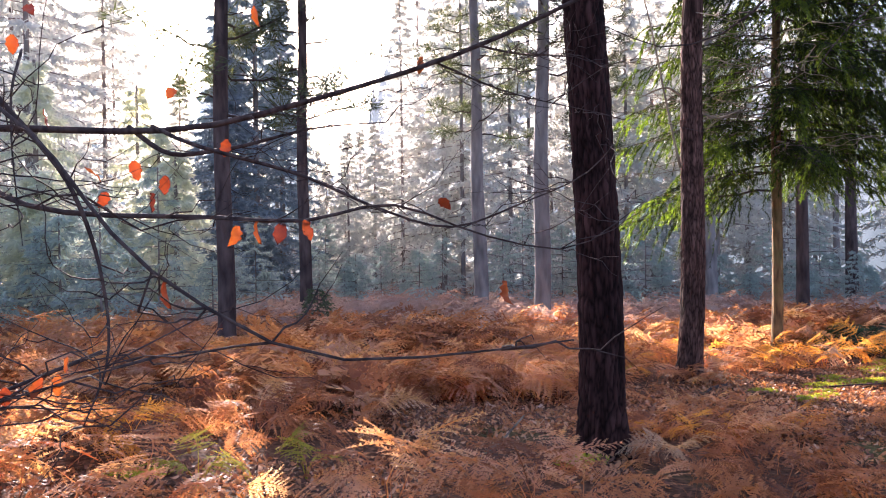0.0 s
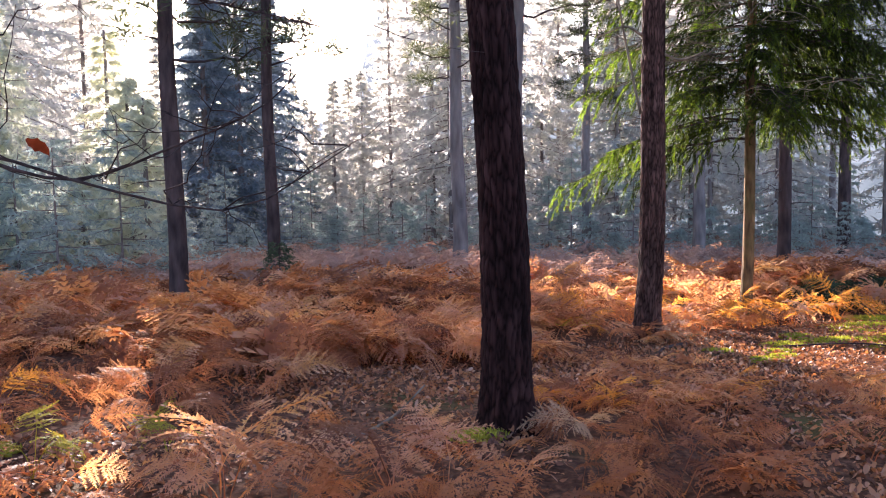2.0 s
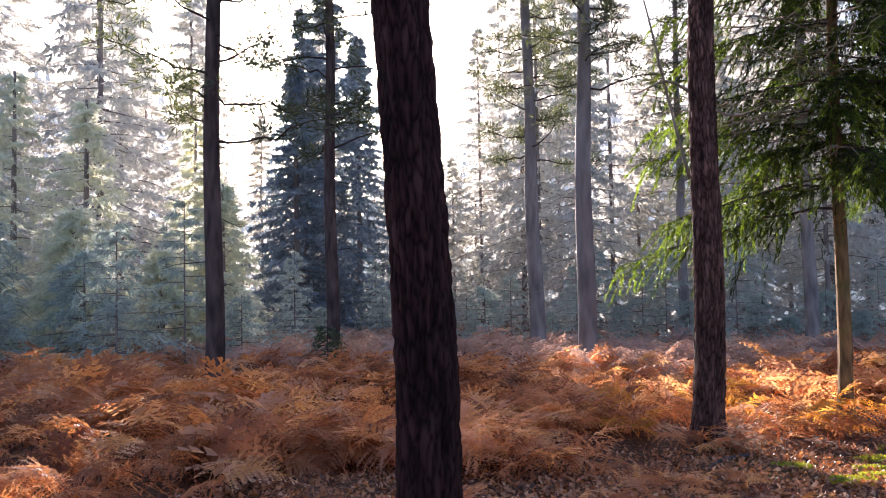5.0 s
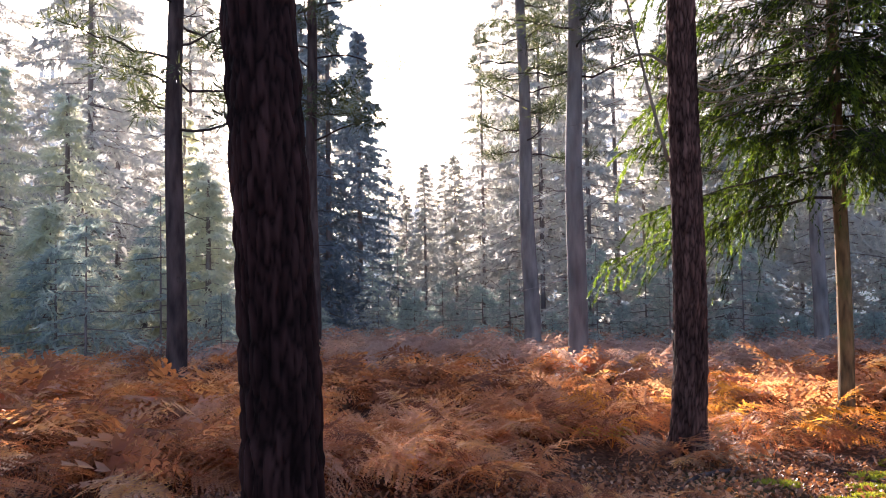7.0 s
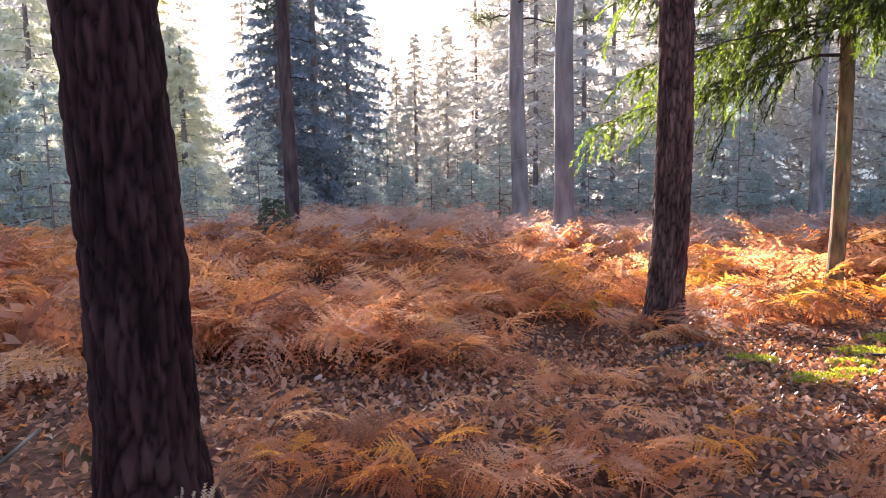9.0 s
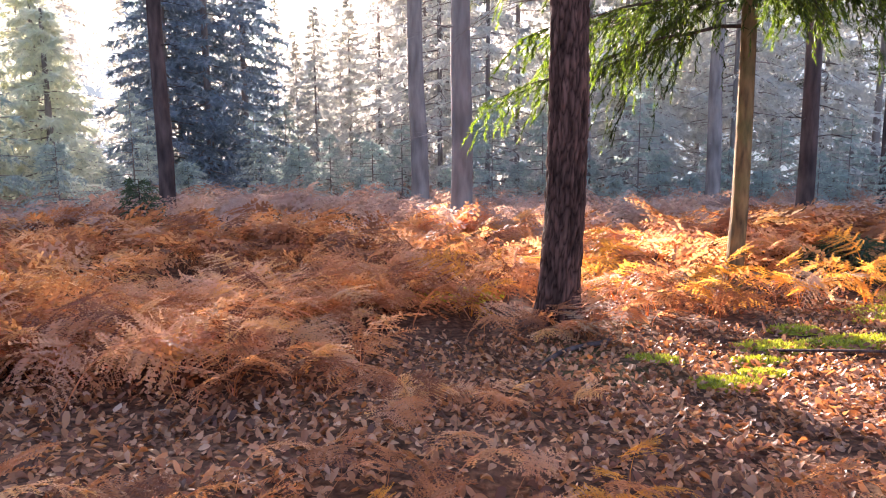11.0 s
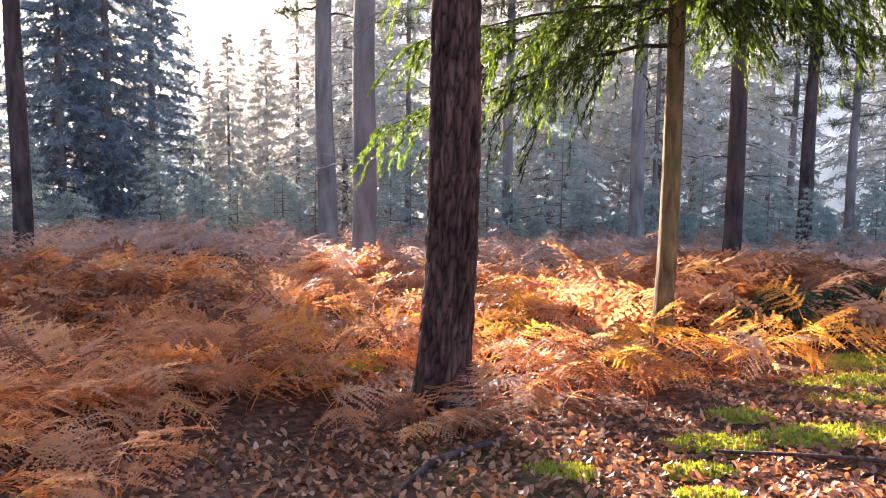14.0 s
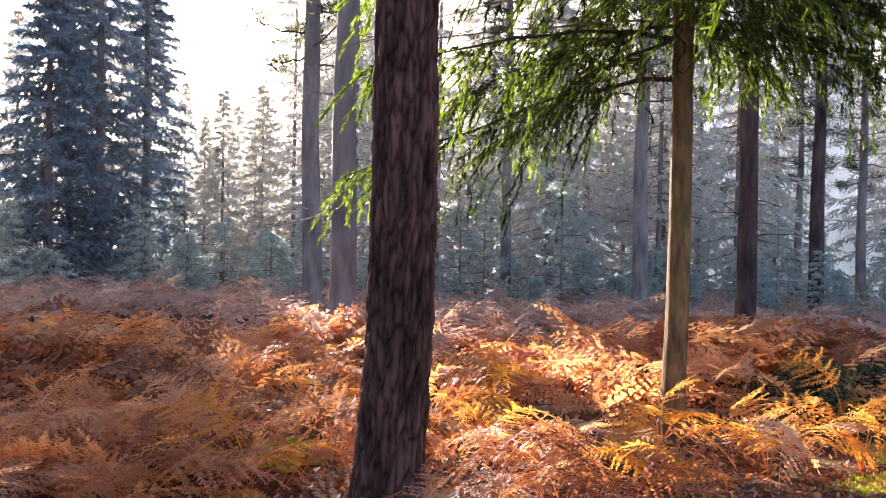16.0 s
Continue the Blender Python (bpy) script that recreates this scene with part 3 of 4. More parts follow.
# The two farthest are added to keep the sun off the clearing.
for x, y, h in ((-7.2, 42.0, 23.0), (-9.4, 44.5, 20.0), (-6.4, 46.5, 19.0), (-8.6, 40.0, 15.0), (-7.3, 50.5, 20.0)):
    t_ = spruce("spruce_tree", h, 0.8, 3.7, 110, 11, 15, 0.38, M_NEEDLE_BLUE, "spruce standing before the low sun, tinted bluish by painted haze", "sunward spruces", 0.2)
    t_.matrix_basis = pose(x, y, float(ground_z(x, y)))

YOUNG_LABEL = "young bluish-green spruce bush at the bracken's edge, paled by painted haze"
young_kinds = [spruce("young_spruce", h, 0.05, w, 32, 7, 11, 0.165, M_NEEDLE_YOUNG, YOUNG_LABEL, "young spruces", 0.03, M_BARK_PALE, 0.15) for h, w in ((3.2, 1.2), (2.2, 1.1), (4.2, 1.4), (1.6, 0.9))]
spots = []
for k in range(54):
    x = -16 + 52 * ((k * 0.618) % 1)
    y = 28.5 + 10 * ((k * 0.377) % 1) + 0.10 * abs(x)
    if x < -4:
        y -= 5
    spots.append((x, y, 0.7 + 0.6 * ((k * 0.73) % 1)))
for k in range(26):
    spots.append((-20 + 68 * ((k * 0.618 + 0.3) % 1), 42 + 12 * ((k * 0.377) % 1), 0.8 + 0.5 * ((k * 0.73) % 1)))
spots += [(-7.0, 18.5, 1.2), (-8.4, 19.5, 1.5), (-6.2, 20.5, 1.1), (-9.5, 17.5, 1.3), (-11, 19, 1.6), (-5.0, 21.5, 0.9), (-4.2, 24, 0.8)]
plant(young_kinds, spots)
for x, y, h in ((-1.61, 17.45, 1.25), (9.2, 13.8, 0.6), (10.9, 14.7, 0.62), (10.1, 14.2, 0.5)):
    t_ = spruce("young_spruce", h, 0.03, 0.55 if h > 1 else 0.9, 34, 9, 15, 0.065, M_NEEDLE_DARK, "small dark green spruce bush in bracken", "young spruces", 0.02, M_TWIG, 0.1)
    t_.matrix_basis = pose(x, y, float(ground_z(x, y)))
# The last two are added to dapple the sun on the left bracken.
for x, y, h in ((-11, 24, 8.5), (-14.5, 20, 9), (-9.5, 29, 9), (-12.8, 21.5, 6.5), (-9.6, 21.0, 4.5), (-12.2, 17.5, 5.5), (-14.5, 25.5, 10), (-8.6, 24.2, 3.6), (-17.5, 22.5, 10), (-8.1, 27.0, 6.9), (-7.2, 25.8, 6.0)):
    t_ = spruce("spruce_tree", h, 0.1, 0.9 + 0.19 * h, 64, 9, 16, 0.27, M_NEEDLE_EDGE, "green spruce with branches down to the ground, paled by painted haze", "edge spruces", 0.13)
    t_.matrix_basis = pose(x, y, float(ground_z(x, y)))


# ---- bracken ----
def frond(pinnae, lobes, length, stipe, seed, droop=0.35, n=12, sides=3, blunt=True):
    """A dead bracken frond that grows from the origin along +x: stalk, arched midrib, paired leaflets with toothed edges."""
    r = np.random.default_rng(seed)
    s = np.linspace(0, 1, n)
    blade = np.clip(s - 0.3, 0, 1) / 0.7
    mx = stipe * 0.4 * np.minimum(s * 2.5, 1) + length * blade * r.uniform(0.8, 1.0)
    mz = stipe * np.minimum(s * 2.5, 1) ** 0.8 + length * (0.32 * blade - droop * blade**2)
    my = 0.12 * length * np.sin(2.5 * s + r.uniform(0, 6)) * s
    mid = np.stack([mx, my, mz], -1)
    pieces = [tube(mid, np.linspace(0.004, 0.0012, n), sides)]
    roll = r.uniform(-0.6, 0.6)
    for k in range(pinnae):
        u = (k + 0.4) / pinnae
        f = 0.34 + 0.66 * u
        base = np.array([np.interp(f, s, mid[:, i]) for i in range(3)])
        pl = length * (0.44 * (1 - u) ** 0.9 + 0.02) * r.uniform(0.75, 1.15) * min(1, 0.7 + u * 3)
        for side in (-1, 1):
            if r.uniform() < 0.08:
                continue
            way = np.array([0.5 + 0.3 * u + r.uniform(-0.12, 0.12), side, roll * side + r.uniform(-0.3, 0.12)])
            way /= np.linalg.norm(way)
            q = np.linspace(0, 1, lobes + 1)
            curl = r.uniform(-0.05, 0.35)
            axis = base + way * (q * pl)[:, None] + np.array([0.0, 0, -1.0]) * (curl * pl * q**2)[:, None]
            across = np.cross(way, [0, 0, 1.0])
            across = across / np.linalg.norm(across)
            tilt = np.array([0, 0, r.uniform(-0.5, 0.5)])
            v_, t_ = [], []
            for i in range(lobes):
                w = (pl * 0.16 * (1 - 0.8 * q[i]) + 0.004) * (6 / max(lobes, 4)) ** 0.5
                a0, a1 = axis[i], axis[i + 1]
                for sgn in (-1, 1):
                    out_ = (across * sgn + tilt + 0.12 * r.normal(size=3)) * w
                    m_ = len(v_)
                    if blunt:
                        v_ += [a0, a0 * 0.1 + a1 * 0.9, a0 * 0.15 + a1 * 0.85 + out_ + way * w * 0.45, a0 * 0.6 + a1 * 0.4 + out_ * 0.8 + way * w * 0.25]
                        t_ += [[m_, m_ + 1, m_ + 2], [m_, m_ + 2, m_ + 3]]
                    else:
                        v_ += [a0, a1, a0 * 0.35 + a1 * 0.65 + out_ * 1.15 + way * w * 0.5]
                        t_.append([m_, m_ + 1, m_ + 2])
            pieces.append((np.array(v_), np.array(t_)))
    v_, t_ = join(pieces)
    return v_ + r.normal(0, 0.0025, v_.shape), t_


CLEAR = [(-1.2, 5.3, 1.8, 0.75), (1.6, 7.6, 2.2, 1.2), (3.9, 9.1, 1.8, 1.35), (6.2, 9.1, 2.2, 1.6), (6.0, 7.9, 1.7, 1.2), (8.3, 11.0, 1.5, 1.0), (0.7, 5.5, 1.2, 0.7), (6.2, 12.7, 1.5, 0.7)]
PATH_PTS = [(-1.0, -1.0), (0.0, 0.0), (0.9, 0.5), (1.75, 1.3), (2.6, 2.4), (3.05, 3.2), (3.5, 4.4), (3.9, 5.4), (4.2, 6.2), (4.5, 7.0)]


def fern_room(x, y):
    """How densely bracken stands: none in the clearings, on the walk and inside trunks."""
    d = np.ones_like(x)
    for cx, cy, a_, b_ in CLEAR:
        d *= np.clip(((x - cx) / a_) ** 2 + ((y - cy) / b_) ** 2 - 0.6, 0.02, 1)
    for px, py in PATH_PTS:
        d *= np.hypot(x - px, y - py) > 0.7
    for px, py, r_, *_ in PINES:
        d *= np.hypot(x - px, y - py) > r_ + 0.12
    return d


def walk_room(x, y):
    """Low fronds close on both sides of the walk, none right under it or inside the first pine."""
    d = (np.hypot(x - 1.755, y - 5.76) > 0.4) * (((x - 3.6) / 2.3) ** 2 + ((y - 5.8) / 1.5) ** 2 < 1) * 1.0
    for px, py in PATH_PTS:
        d *= np.hypot(x - px, y - py) > 0.5
    return d


def scatter(n, x0, x1, y0, y1, room=fern_room):
    x, y = rng.uniform(x0, x1, n), rng.uniform(y0, y1, n)
    keep = rng.uniform(0, 1, n) < room(x, y)
    return x[keep], y[keep]


def fern_field(name, n, area, kinds, size, label, mat=M_FERN, skip=None, room=None):
    x, y = scatter(n, *area, room or fern_room)
    if skip:
        keep = (x < skip[0]) | (x > skip[1]) | (y < skip[2]) | (y > skip[3])
        x, y = x[keep], y[keep]
    z = ground_z(x, y)
    az = rng.normal(0.2, 0.9, len(x)) + np.where(rng.uniform(size=len(x)) < 0.35, np.pi, 0)
    sc = size * rng.uniform(0.65, 1.25, len(x)) * (0.8 + 0.35 * np.sin(0.8 * x + 1.1) * np.sin(0.9 * y))
    sc *= np.where(((x - 3.6) / 2.3) ** 2 + ((y - 5.8) / 1.5) ** 2 < 1, 0.55, 1.0)          # low fronds where the walk leads
    tone = np.clip(rng.uniform(0, 1, len(x)) * 0.6 + 0.4 * (0.5 + 0.5 * np.sin(0.5 * x + 0.7 * y)), 0, 1)
    turn, nod = rng.normal(0, 0.4, len(x)), rng.uniform(-0.3, 0.25, len(x))
    vs, ts, tn, m_ = [], [], [], 0
    pick = rng.integers(0, len(kinds), len(x))
    for k, (v_, t_) in enumerate(kinds):
        w = np.nonzero(pick == k)[0]
        c_, s_ = np.cos(az[w])[:, None], np.sin(az[w])[:, None]
        q = v_[None] * sc[w][:, None, None]
        c1, s1, c2, s2 = (f_(g_[w])[:, None] for g_ in (turn, nod) for f_ in (np.cos, np.sin))
        q = np.stack([q[..., 0], q[..., 1] * c1 - q[..., 2] * s1, q[..., 1] * s1 + q[..., 2] * c1], -1)
        q = np.stack([q[..., 0] * c2 + q[..., 2] * s2, q[..., 1], np.maximum(q[..., 2] * c2 - q[..., 0] * s2, 0.01)], -1)
        o = np.stack([q[..., 0] * c_ - q[..., 1] * s_ + x[w][:, None], q[..., 0] * s_ + q[..., 1] * c_ + y[w][:, None], q[..., 2] + z[w][:, None] - 0.02], -1)
        vs.append(o.reshape(-1, 3))
        ts.append((t_[None] + (np.arange(len(w)) * len(v_))[:, None, None]).reshape(-1, 3) + m_)
        tn.append(np.repeat(tone[w], len(v_)))
        m_ += len(w) * len(v_)
    me = mesh(name, np.concatenate(vs), np.concatenate(ts), mat, np.concatenate(tn))
    tagged(new(name, me), label, "bracken", kind="stuff")


HIGH = [frond(15, 10, rng.uniform(0.6, 0.95), rng.uniform(0.2, 0.5), 100 + k, rng.uniform(0.3, 0.7), blunt=False) for k in range(9)]
MIDK = [frond(9, 3, rng.uniform(0.6, 0.95), rng.uniform(0.25, 0.55), 200 + k, rng.uniform(0.2, 0.6), 6) for k in range(9)]
LOWK = [frond(8, 2, rng.uniform(0.6, 0.95), rng.uniform(0.25, 0.6), 300 + k, rng.uniform(0.15, 0.5), 4, 2, False) for k in range(7)]
fern_field("bracken", 1150, (-5, 9.5, 4.0, 9.4), HIGH, 0.95, "tangled rust-brown dead bracken fronds over fallen leaves")
fern_field("bracken", 330, (1.9, 6.4, 4.6, 7.5), HIGH, 1.05, "low trodden rust-brown bracken fronds along the walk", room=walk_room)
fern_field("bracken", 2900, (-9, 14, 8.5, 18.5), MIDK, 1.1, "rust-brown dead bracken fronds under the pines", skip=(0.0, 10.2, 8.4, 13.6))
fern_field("bracken", 420, (0.0, 3.4, 8.9, 13.6), HIGH, 1.0, "rust-brown bracken fronds in the shade of the spruces")
fern_field("bracken", 190, (3.4, 10.2, 9.2, 13.6), HIGH, 0.95, "sparse sunlit bracken fronds round mossy litter")
fern_field("bracken", 2900, (-22, 36, 17.5, 50), LOWK, 1.3, "distant russet dead bracken, paled by painted mist", M_FERN_FAR)
fern_field("bracken", 1500, (-9, 16, 17.5, 28), LOWK, 1.2, "russet dead bracken beyond the pines, paled by painted mist", M_FERN_FAR)

# russet thicket before the dark trunk
bx, by = rng.normal(10.6, 1.1, 170), rng.normal(16.3, 0.6, 170)
pieces, tones = [], []
for q, (px, py) in enumerate(zip(bx, by)):
    v_, t_ = MIDK[q % 9]
    a_, sc_ = rng.uniform(0, 6.28), rng.uniform(0.8, 1.25)
    m_ = np.array([[math.cos(a_), -math.sin(a_), 0], [math.sin(a_), math.cos(a_), 0], [0, 0, 1.25]]) * sc_
    pieces.append((v_ @ m_.T + (px, py, float(ground_z(px, py)) - 0.02), t_))
    tones.append(np.full(len(v_), rng.uniform(0.0, 0.45)))
tagged(new("bracken", mesh("bracken", *join(pieces), M_FERN, np.concatenate(tones))), "dense dark russet bracken thicket", "bracken", kind="stuff")

# single plants beside the walk
FROND_ME = [mesh("frond", *f, M_FERN_ONE) for f in HIGH[:6]]
PALE_ME = [mesh("frond", *f, M_FERN_PALE) for f in HIGH[3:6]]
GREEN_ME = [mesh("frond", *f, M_FERN_GREEN) for f in HIGH[6:8]]


def fern_plant(x, y, n, size, meshes, label, seed):
    r = np.random.default_rng(seed)
    t_ = thing("bracken_fern", x, y, float(ground_z(x, y)) - 0.02, label, "fern", "bracken plants")
    a0 = r.uniform(0, 6.28)
    for k in range(n):
        f = part("frond", meshes[k % len(meshes)], t_)
        f.matrix_basis = pose(0, 0, 0, r.uniform(-12, 12), r.uniform(-25, 10), math.degrees(a0 + k * 6.28 / n + r.uniform(-0.5, 0.5))) @ Matrix.Diagonal((*([size * r.uniform(0.75, 1.2)] * 3), 1))


x, y = scatter(320, -4.5, 8.5, 4.2, 12.5)
keep = ((x - 3.4) / 2.5) ** 2 + ((y - 6.0) / 1.7) ** 2 > 1
x, y = x[keep], y[keep]
for k in range(min(58, len(x))):
    fern_plant(x[k], y[k], 5, 0.95, FROND_ME, "dead orange-brown bracken fern among fallen leaves", k)
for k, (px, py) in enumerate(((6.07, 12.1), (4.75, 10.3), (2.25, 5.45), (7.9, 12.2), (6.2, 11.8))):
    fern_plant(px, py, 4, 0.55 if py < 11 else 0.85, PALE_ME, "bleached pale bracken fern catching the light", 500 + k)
for k, (px, py, sz) in enumerate(((2.6, 8.75, 0.8), (2.15, 9.0, 0.9), (3.0, 9.1, 0.75), (1.7, 9.0, 0.9), (3.35, 8.1, 0.55), (3.9, 8.3, 0.42), (4.35, 8.45, 0.4), (3.5, 8.45, 0.45), (2.3, 8.4, 0.75), (1.2, 8.9, 0.9), (1.9, 6.6, 0.5), (0.6, 8.8, 0.9), (4.5, 10.35, 0.6), (4.85, 10.3, 0.6))):
    fern_plant(px, py, 6, sz, FROND_ME, "dead rust-brown bracken fern beside a leafy clearing", 800 + k)
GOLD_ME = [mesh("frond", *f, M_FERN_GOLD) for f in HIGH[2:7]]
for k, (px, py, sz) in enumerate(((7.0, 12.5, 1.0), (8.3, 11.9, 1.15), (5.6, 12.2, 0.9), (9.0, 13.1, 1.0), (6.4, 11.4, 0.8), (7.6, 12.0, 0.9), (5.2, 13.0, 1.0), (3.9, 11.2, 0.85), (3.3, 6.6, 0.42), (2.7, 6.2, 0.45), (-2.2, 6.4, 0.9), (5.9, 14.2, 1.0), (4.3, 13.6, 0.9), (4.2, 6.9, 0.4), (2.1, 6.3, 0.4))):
    fern_plant(px, py, 5, sz, GOLD_ME, "golden-yellow bracken fern with sunlight in its colour, among fallen leaves", 700 + k)
for k, (px, py) in enumerate(((-0.6, 5.4), (-1.3, 5.0))):
    fern_plant(px, py, 4, 0.6, GREEN_ME, "small yellow-green bracken fern on leaf litter", 600 + k)


# ---- leaf litter ----
def leaf(seed, length=0.047):
    """A curled dry leaf: a pointed oval outline round a raised or sunken middle."""
    r = np.random.default_rng(seed)
    w = length * r.uniform(0.24, 0.32)
    cup, curl = r.uniform(-0.008, 0.014), r.uniform(-0.012, 0.012)
    u = np.array([-0.5, -0.28, 0.02, 0.3, 0.5, 0.28, 0.0, -0.3])
    side = np.array([0, 0.8, 1.0, 0.62, 0, -0.66, -1.0, -0.78])
    v_ = np.stack([u * length, side * w, np.abs(side) * cup + curl * (2 * u) ** 2 + r.normal(0, 0.0015, 8)], -1)
    return np.concatenate([v_, [(0, 0, -0.002)]]), np.array([(8, k, (k + 1) % 8) for k in range(8)])


LEAVES = [leaf(k) for k in range(8)]


def leaf_poses(n, x0, x1, y0, y1):
    x_, y_ = rng.uniform(x0, x1, n), rng.uniform(y0, y1, n)
    return x_, y_, ground_z(x_, y_) + rng.uniform(0.006, 0.05, n)


thin, thick, back = leaf_poses(11000, -6, 11, 3.2, 14), leaf_poses(82000, -3.2, 9.8, 3.6, 12.6), leaf_poses(4500, -5, 8, -4, 3.2)
open_ground = rng.uniform(0, 1, len(thick[0])) > fern_room(thick[0], thick[1]) + 0.35
thick = tuple(q[open_ground] for q in thick)
x, y, z = (np.concatenate(q) for q in zip(thin, thick, back))
k_ = rng.integers(0, 8, len(x))
base_v = np.array([l[0] for l in LEAVES])[k_] * rng.uniform(0.7, 1.4, (len(x), 1, 1))
e1, e2, e3 = rng.normal(0, 0.5, len(x)), rng.normal(0, 0.5, len(x)), rng.uniform(0, 6.28, len(x))
c_, s_ = np.cos(e3)[:, None], np.sin(e3)[:, None]
xx, yy = base_v[..., 0] * c_ - base_v[..., 1] * s_, base_v[..., 0] * s_ + base_v[..., 1] * c_
zz = base_v[..., 2] + xx * e1[:, None] + yy * e2[:, None]
v = np.stack([xx + x[:, None], yy + y[:, None], zz + z[:, None]], -1).reshape(-1, 3)
t = (LEAVES[0][1][None] + (np.arange(len(x)) * 9)[:, None, None]).reshape(-1, 3)
tagged(new("leaf_litter", mesh("leaf_litter", v, t, M_LITTER, np.repeat(rng.uniform(0, 1, len(x)), 9), smooth=True)), "curled brown fallen beech leaves covering the ground", "leaf litter", kind="stuff")
LEAF_ME = [mesh("leaf", *l, M_LITTER_ONE, smooth=True) for l in LEAVES]
drift = thing("leaf_drift", 4.6, 8.4, float(ground_z(4.6, 8.4)), "drift of loose curled brown beech leaves", "leaves")
for k in range(220):
    a_, q = rng.uniform(0, 6.28), math.sqrt(rng.uniform(0, 1))
    px, py = 1.9 * q * math.cos(a_), 1.2 * q * math.sin(a_)
    f = part("leaf", LEAF_ME[k % 8], drift)
    dz = float(ground_z(4.6 + px, 8.4 + py)) - float(ground_z(4.6, 8.4))
    f.matrix_basis = pose(px, py, dz + 0.035, rng.uniform(-30, 30), rng.uniform(-30, 30), rng.uniform(0, 360)) @ Matrix.Diagonal((1.25, 1.25, 1.25, 1))


# ---- moss, logs, sticks ----
def moss_mound(x, y, rx, ry, h):
    n = int(900 + 3200 * min(1.0, rx * ry))
    a_, q = rng.uniform(0, 6.28, n), np.sqrt(rng.uniform(0, 1, n))
    q *= 0.75 + 0.25 * np.sin(3 * a_ + x) * np.cos(5 * a_)
    px, py = rx * q * np.cos(a_), ry * q * np.sin(a_)
    pz = ground_z(x + px, y + py) - float(ground_z(x, y)) + h * (1 - q**2) + 0.005
    D = rng.normal(size=(n, 3)) * 0.6 + (0, 0, 0.8)
    tuft = spikes(np.stack([px, py, pz], -1), D, rng.uniform(0.02, 0.05, n), 0.02)
    aa = np.linspace(0, 6.28, 28, endpoint=False)
    rows = [np.zeros((1, 3)) + (0, 0, h)]
    for q in (0.35, 0.65, 0.9, 1.0):
        e = q * (0.78 + 0.22 * np.sin(3 * aa + x) * np.cos(5 * aa))
        gx_, gy_ = rx * e * np.cos(aa), ry * e * np.sin(aa)
        rows.append(np.stack([gx_, gy_, ground_z(x + gx_, y + gy_) - float(ground_z(x, y)) + h * (1 - q**2) - (0.06 if q == 1 else 0)], -1))
    v_ = np.concatenate(rows)
    t_ = [(0, 1 + k, 1 + (k + 1) % 28) for k in range(28)]
    for r_ in range(3):
        for k in range(28):
            a0, a1 = 1 + r_ * 28 + k, 1 + r_ * 28 + (k + 1) % 28
            t_ += [(a0, a0 + 28, a1 + 28), (a0, a1 + 28, a1)]
    ob = new("moss_patch", mesh("moss_patch", *join([(v_, np.array(t_)), tuft]), M_MOSS))
    ob.matrix_basis = pose(x, y, float(ground_z(x, y)))
    tagged(ob, "bright green moss cushion on the leaf litter", "moss", "moss patches")


for q in ((7.0, 10.0, 0.5, 0.2, 0.06), (7.55, 9.75, 0.3, 0.16, 0.05), (8.47, 11.5, 0.65, 0.3, 0.07), (7.9, 10.9, 0.32, 0.2, 0.05), (5.5, 8.95, 0.26, 0.16, 0.04), (5.85, 9.2, 0.2, 0.1, 0.04),
          (6.3, 10.0, 0.3, 0.16, 0.05), (6.75, 10.5, 0.22, 0.12, 0.04), (3.8, 12.3, 0.6, 0.4, 0.1), (8.1, 10.2, 0.35, 0.2, 0.05), (6.0, 9.6, 0.2, 0.1, 0.04), (-1.9, 5.6, 0.25, 0.15, 0.05), (1.5, 5.5, 0.18, 0.12, 0.05),
          (9.3, 12.4, 0.7, 0.4, 0.09), (7.2, 9.3, 0.16, 0.1, 0.03), (5.2, 9.6, 0.22, 0.12, 0.04)):
    moss_mound(q[0], q[1], 1.25 * q[2], 1.3 * q[3], 0.55 * q[4])


def log(points, r, label, name="fallen_log", mat=M_DEADWOOD):
    pts = [(px, py, float(ground_z(px, py)) + pz) for px, py, pz in points]
    p0 = np.array(pts[0])
    v_, t_ = tube(bend(pts, 14) - p0, np.linspace(r, r * 0.55, 14), 10, 0.08)
    ob = new(name, mesh(name, v_, t_, mat, smooth=True))
    ob.matrix_basis = Matrix.Translation(p0)
    tagged(ob, label, "log" if "log" in name else "stick")


log([(4.9, 13.4, 0.06), (6.0, 12.75, 0.08), (7.0, 12.15, 0.07)], 0.085, "weathered fallen log half hidden in bracken")
log([(5.6, 14.3, 0.05), (7.2, 14.1, 0.07), (9.4, 13.7, 0.06)], 0.05, "thin grey fallen log behind a spruce trunk")
log([(5.0, 10.2, 0.03), (4.5, 9.75, 0.04), (4.25, 9.3, 0.03)], 0.026, "short curved dead branch on fallen leaves", "fallen_branch", M_BARK)
log([(0.6, 5.6, 0.02), (0.95, 5.9, 0.14), (1.15, 6.0, 0.3)], 0.014, "pale broken stick standing up from bracken", "stick")
log([(6.2, 9.9, 0.03), (7.0, 9.2, 0.09), (7.6, 8.4, 0.03)], 0.012, "thin dark twig lying on fallen leaves", "stick", M_TWIG)
log([(2.9, 6.3, 0.02), (2.75, 6.45, 0.12), (2.6, 6.5, 0.22)], 0.012, "dark stick poking out of bracken", "stick", M_TWIG)

# low stump mound among far bracken
stump = thing("tree_stump", 0.3, 23.2, float(ground_z(0.3, 23.2)) - 0.1, "dark broken tree stump in russet bracken", "stump")
part("stump", trunk_mesh(0.45, 0.5, (0.12, 0), 30, 16, M_BARK, 0.06, 0.0, -0.2), stump)

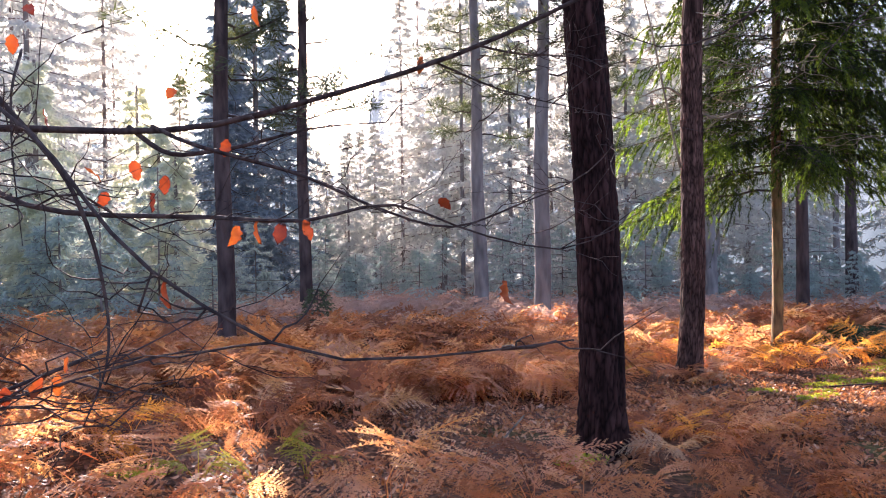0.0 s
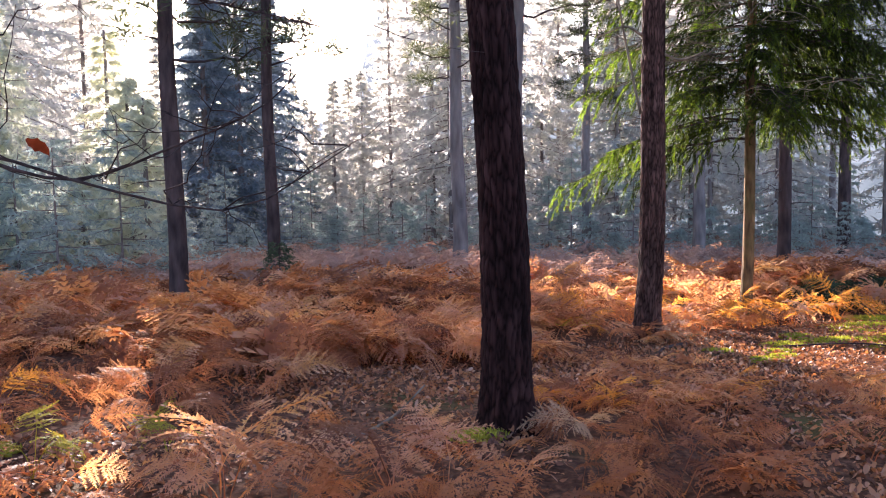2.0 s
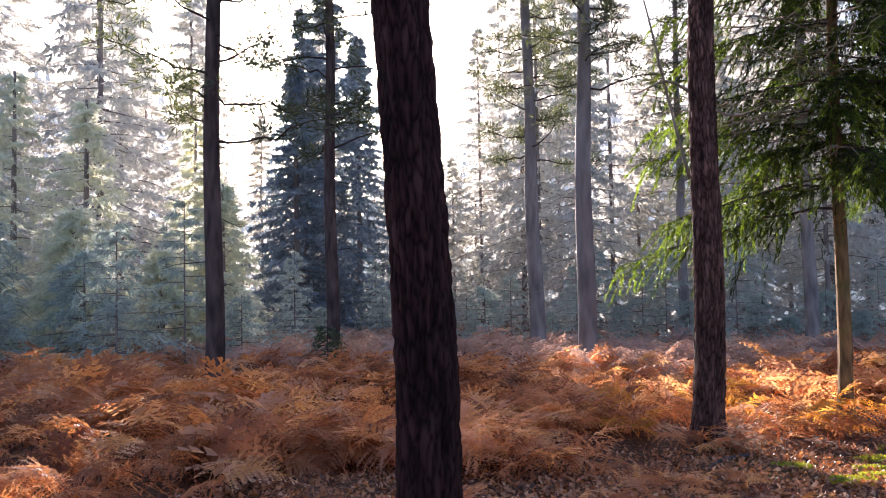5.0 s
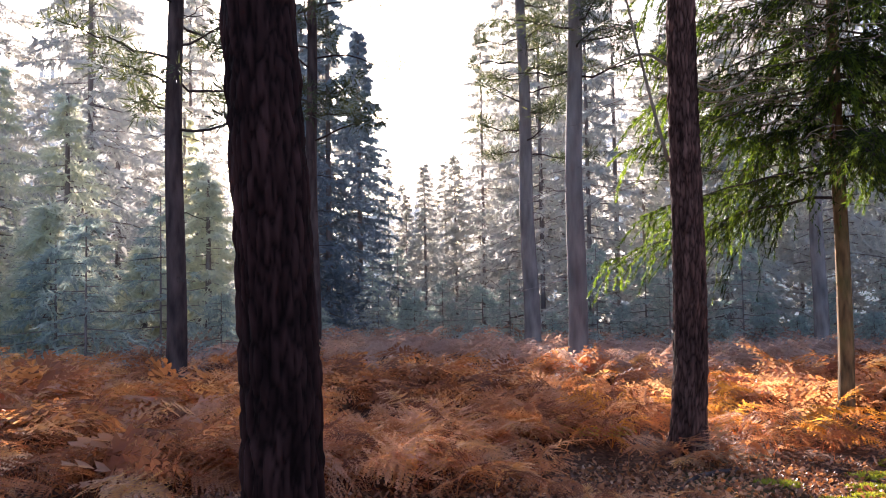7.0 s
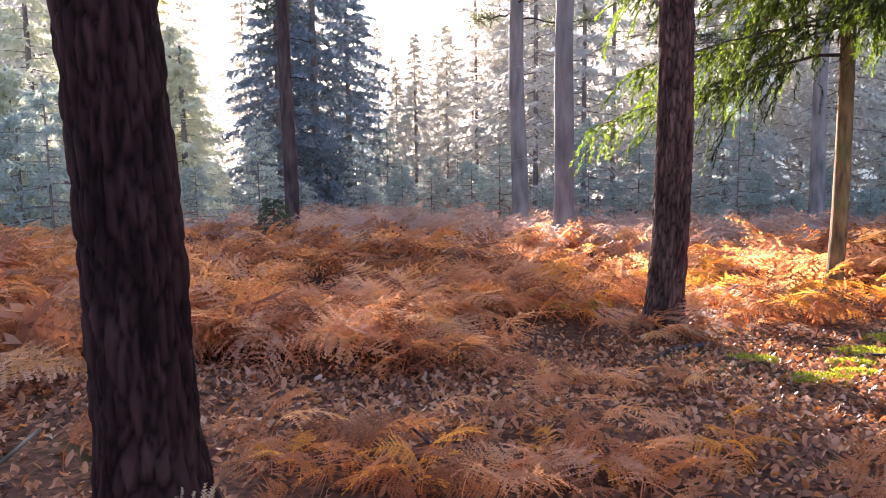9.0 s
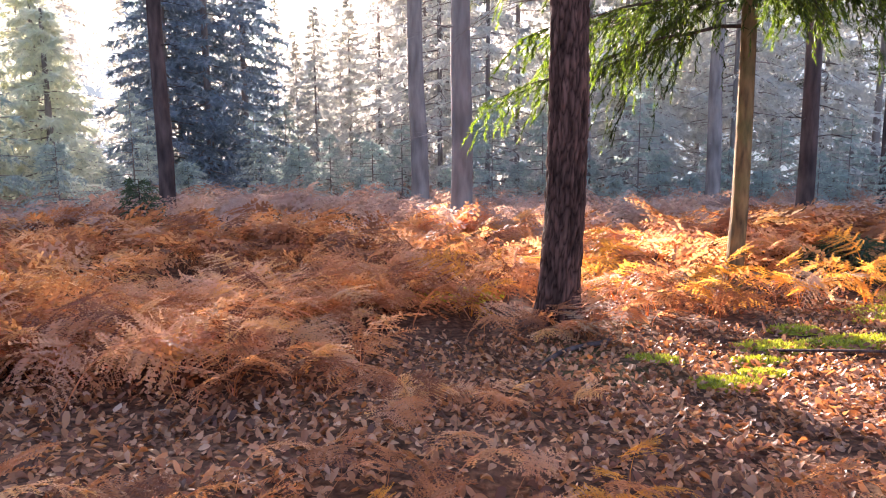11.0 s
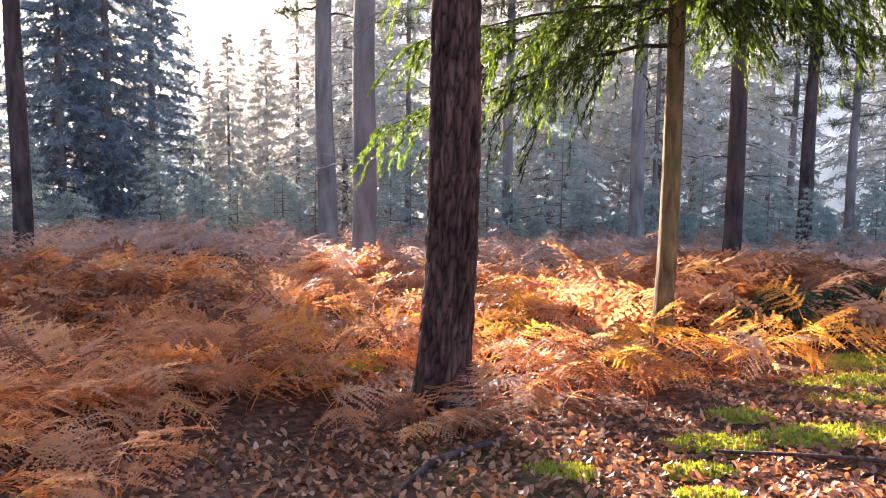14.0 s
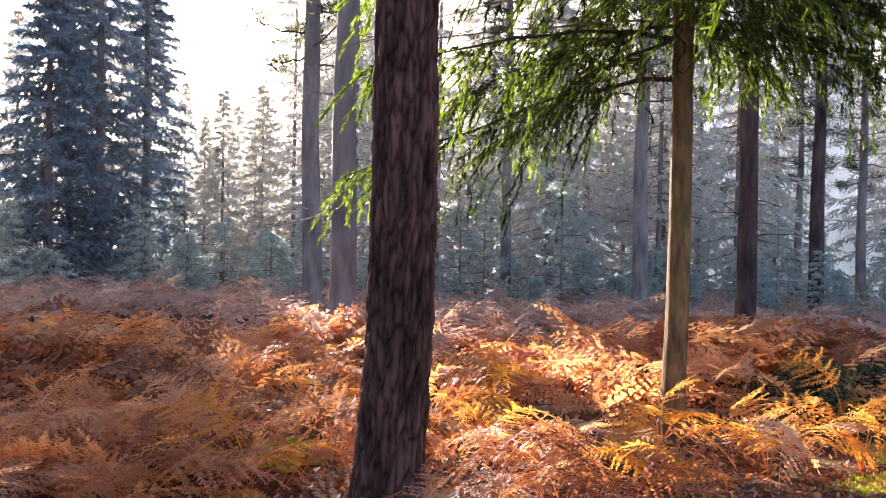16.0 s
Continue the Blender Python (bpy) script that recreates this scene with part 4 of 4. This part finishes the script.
# ---- beech branches over the start of the walk ----
beech = thing("beech_tree", -1.28, 2.38, float(ground_z(-1.28, 2.38)), "dark beech with low boughs and a few copper leaves", "tree")
bole = part("trunk", trunk_mesh(0.17, 9, (0, 0), 20, 30, M_BARK), beech, "smooth dark trunk")
bole.matrix_basis = pose(-1.9, 0.02, 0)
LINES = [
    ("bough", [(-3.15, 2.4, 1.74), (-1.28, 2.38, 1.87), (-0.52, 2.31, 1.87), (-0.25, 2.27, 1.93), (0.32, 2.19, 2.10), (0.64, 2.12, 2.24)], 0.018, 0.006),
    ("side_branch", [(-0.80, 2.36, 1.87), (-0.66, 2.32, 1.78), (-0.52, 2.32, 1.79), (-0.19, 2.30, 1.86), (0.01, 2.33, 1.88)], 0.009, 0.002),
    ("side_branch", [(-1.28, 2.38, 1.87), (-0.68, 1.65, 1.57), (-0.38, 1.75, 1.56), (-0.24, 1.80, 1.55), (0.04, 2.06, 1.60), (0.31, 2.17, 1.51), (0.56, 2.16, 1.47), (0.81, 2.21, 1.61)], 0.009, 0.0015),
    ("side_branch", [(-1.28, 2.38, 1.87), (-0.71, 1.30, 1.78), (-0.54, 1.17, 1.67), (-0.28, 0.96, 1.45), (-0.09, 0.90, 1.36), (0.12, 0.90, 1.36), (0.24, 0.91, 1.37)], 0.007, 0.0012),
    ("side_branch", [(-0.72, 1.4, 1.79), (-0.57, 1.38, 1.60), (-0.53, 1.40, 1.45), (-0.52, 1.39, 1.27), (-0.55, 1.36, 1.17)], 0.006, 0.0015),
    ("side_branch", [(-0.53, 1.40, 1.30), (-0.67, 1.2, 1.24), (-0.49, 1.29, 1.28), (-0.35, 1.34, 1.31)], 0.004, 0.001),
    ("side_branch", [(0.15, 2.22, 2.05), (0.39, 2.32, 1.98), (0.72, 2.30, 1.90)], 0.004, 0.001),
    ("side_branch", [(-0.72, 2.34, 1.87), (-0.58, 2.2, 1.80), (-0.22, 2.2, 1.69), (-0.02, 2.2, 1.60), (0.20, 2.2, 1.54), (0.42, 2.2, 1.61), (0.66, 2.2, 1.73), (0.72, 2.2, 1.80)], 0.007, 0.0015),
    ("side_branch", [(-0.9, 1.9, 1.99), (-0.83, 1.7, 1.83), (-0.78, 1.6, 1.68), (-0.74, 1.55, 1.50)], 0.004, 0.001),
    ("side_branch", [(0.29, 2.19, 2.09), (0.40, 2.20, 2.07), (0.59, 2.23, 2.07)], 0.004, 0.001),
]
shift = np.array([-1.28, 2.38, float(ground_z(-1.28, 2.38))])
for name, pts, r0, r1 in LINES:
    line = bend(pts, 26) - shift
    b = part(name, mesh(name, *tube(line, np.linspace(r0, r1, 26), 7, 0.06), M_TWIG, smooth=True), beech)
    for k in range(20):
        f = rng.integers(4, 26)
        az = rng.uniform(0, 6.28)
        q, w = twig(line[f], az, rng.uniform(0.1, 0.42), 0.0019, rng.uniform(-0.5, 0.7), 0.3, 8)
        q2, w2 = twig(q[4], az + rng.uniform(-1, 1), rng.uniform(0.05, 0.15), 0.0012, rng.uniform(-0.2, 0.8), 0.3, 6)
        part("twig", mesh("twig", *join([tube(q, w, 4), tube(q2, w2, 4)]), M_TWIG, smooth=True), b)


def beech_leaf(seed):
    r = np.random.default_rng(seed)
    l, w, n = 0.075, 0.024, 8
    v_, t_ = [], []
    for k in range(n):
        s = k / (n - 1)
        ww = w * math.sin(math.pi * min(1, s * 0.97 + 0.03)) ** 0.7 * (1 + 0.12 * (-1) ** k)
        zc = -0.035 * s**2 + 0.006 * math.sin(6 * s + seed)
        fold = r.uniform(0.002, 0.012)
        v_ += [(s * l, -ww, zc + fold), (s * l, 0, zc), (s * l, ww, zc + fold * 1.4)]
        if k:
            a_ = 3 * (k - 1)
            t_ += [(a_, a_ + 1, a_ + 4), (a_, a_ + 4, a_ + 3), (a_ + 1, a_ + 2, a_ + 5), (a_ + 1, a_ + 5, a_ + 4)]
    return np.array(v_), np.array(t_)


BEECH_ME = [mesh("leaf", *beech_leaf(k), M_BEECH, smooth=True) for k in range(5)]
HUNG = [(-0.66, 1.98, 1.72), (-0.66, 2.10, 1.64), (-0.76, 2.06, 1.64), (-0.77, 1.94, 1.70), (-0.35, 1.76, 1.54), (-0.30, 1.77, 1.55), (-0.25, 1.78, 1.54), (-0.20, 1.79, 1.55), (0.16, 2.09, 1.62), (0.26, 1.55, 1.41), (-0.61, 2.17, 1.95),
        (0.13, 2.23, 2.06), (-0.64, 1.44, 1.76), (-0.65, 1.39, 1.94), (-0.68, 1.40, 1.89), (-0.35, 2.07, 2.16), (-0.58, 1.25, 1.28), (-0.55, 1.27, 1.28), (-0.54, 1.28, 1.31), (-0.62, 1.23, 1.27), (-0.28, 0.96, 1.45), (-0.62, 2.10, 1.69), (-0.47, 2.23, 1.81)]
for k, q in enumerate(HUNG):
    f = part("leaf", BEECH_ME[k % 5], beech, "copper-orange curled beech leaf" if k == 0 else "")
    f.matrix_basis = pose(*(np.array(q) - shift), rng.uniform(-60, 60), 60 + rng.uniform(-40, 30), rng.uniform(0, 360)) @ Matrix.Diagonal((*([0.66 if q[1] > 1.5 else 0.45] * 3), 1))

# boughs that reach in from above
over = thing("overhead_branch", 2.49, 4.26, 3.12, "thin bare dark bough hanging from above", "branch")
shift = np.array([2.49, 4.26, 3.12])
for pts in ([(1.47, 4.72, 2.91), (1.86, 4.65, 2.75), (2.15, 4.53, 2.79), (2.49, 4.26, 3.12), (2.5, 4.8, 3.9), (1.62, 5.7, 4.7)], [(2.95, 4.76, 2.60), (3.04, 4.65, 2.80), (3.18, 4.51, 2.98), (3.27, 4.42, 3.06), (2.9, 4.9, 4.1), (1.62, 5.7, 4.9)]):
    part("bough", mesh("bough", *tube(bend(pts, 20) - shift, np.linspace(0.003, 0.016, 20), 6, 0.05), M_TWIG, smooth=True), over)
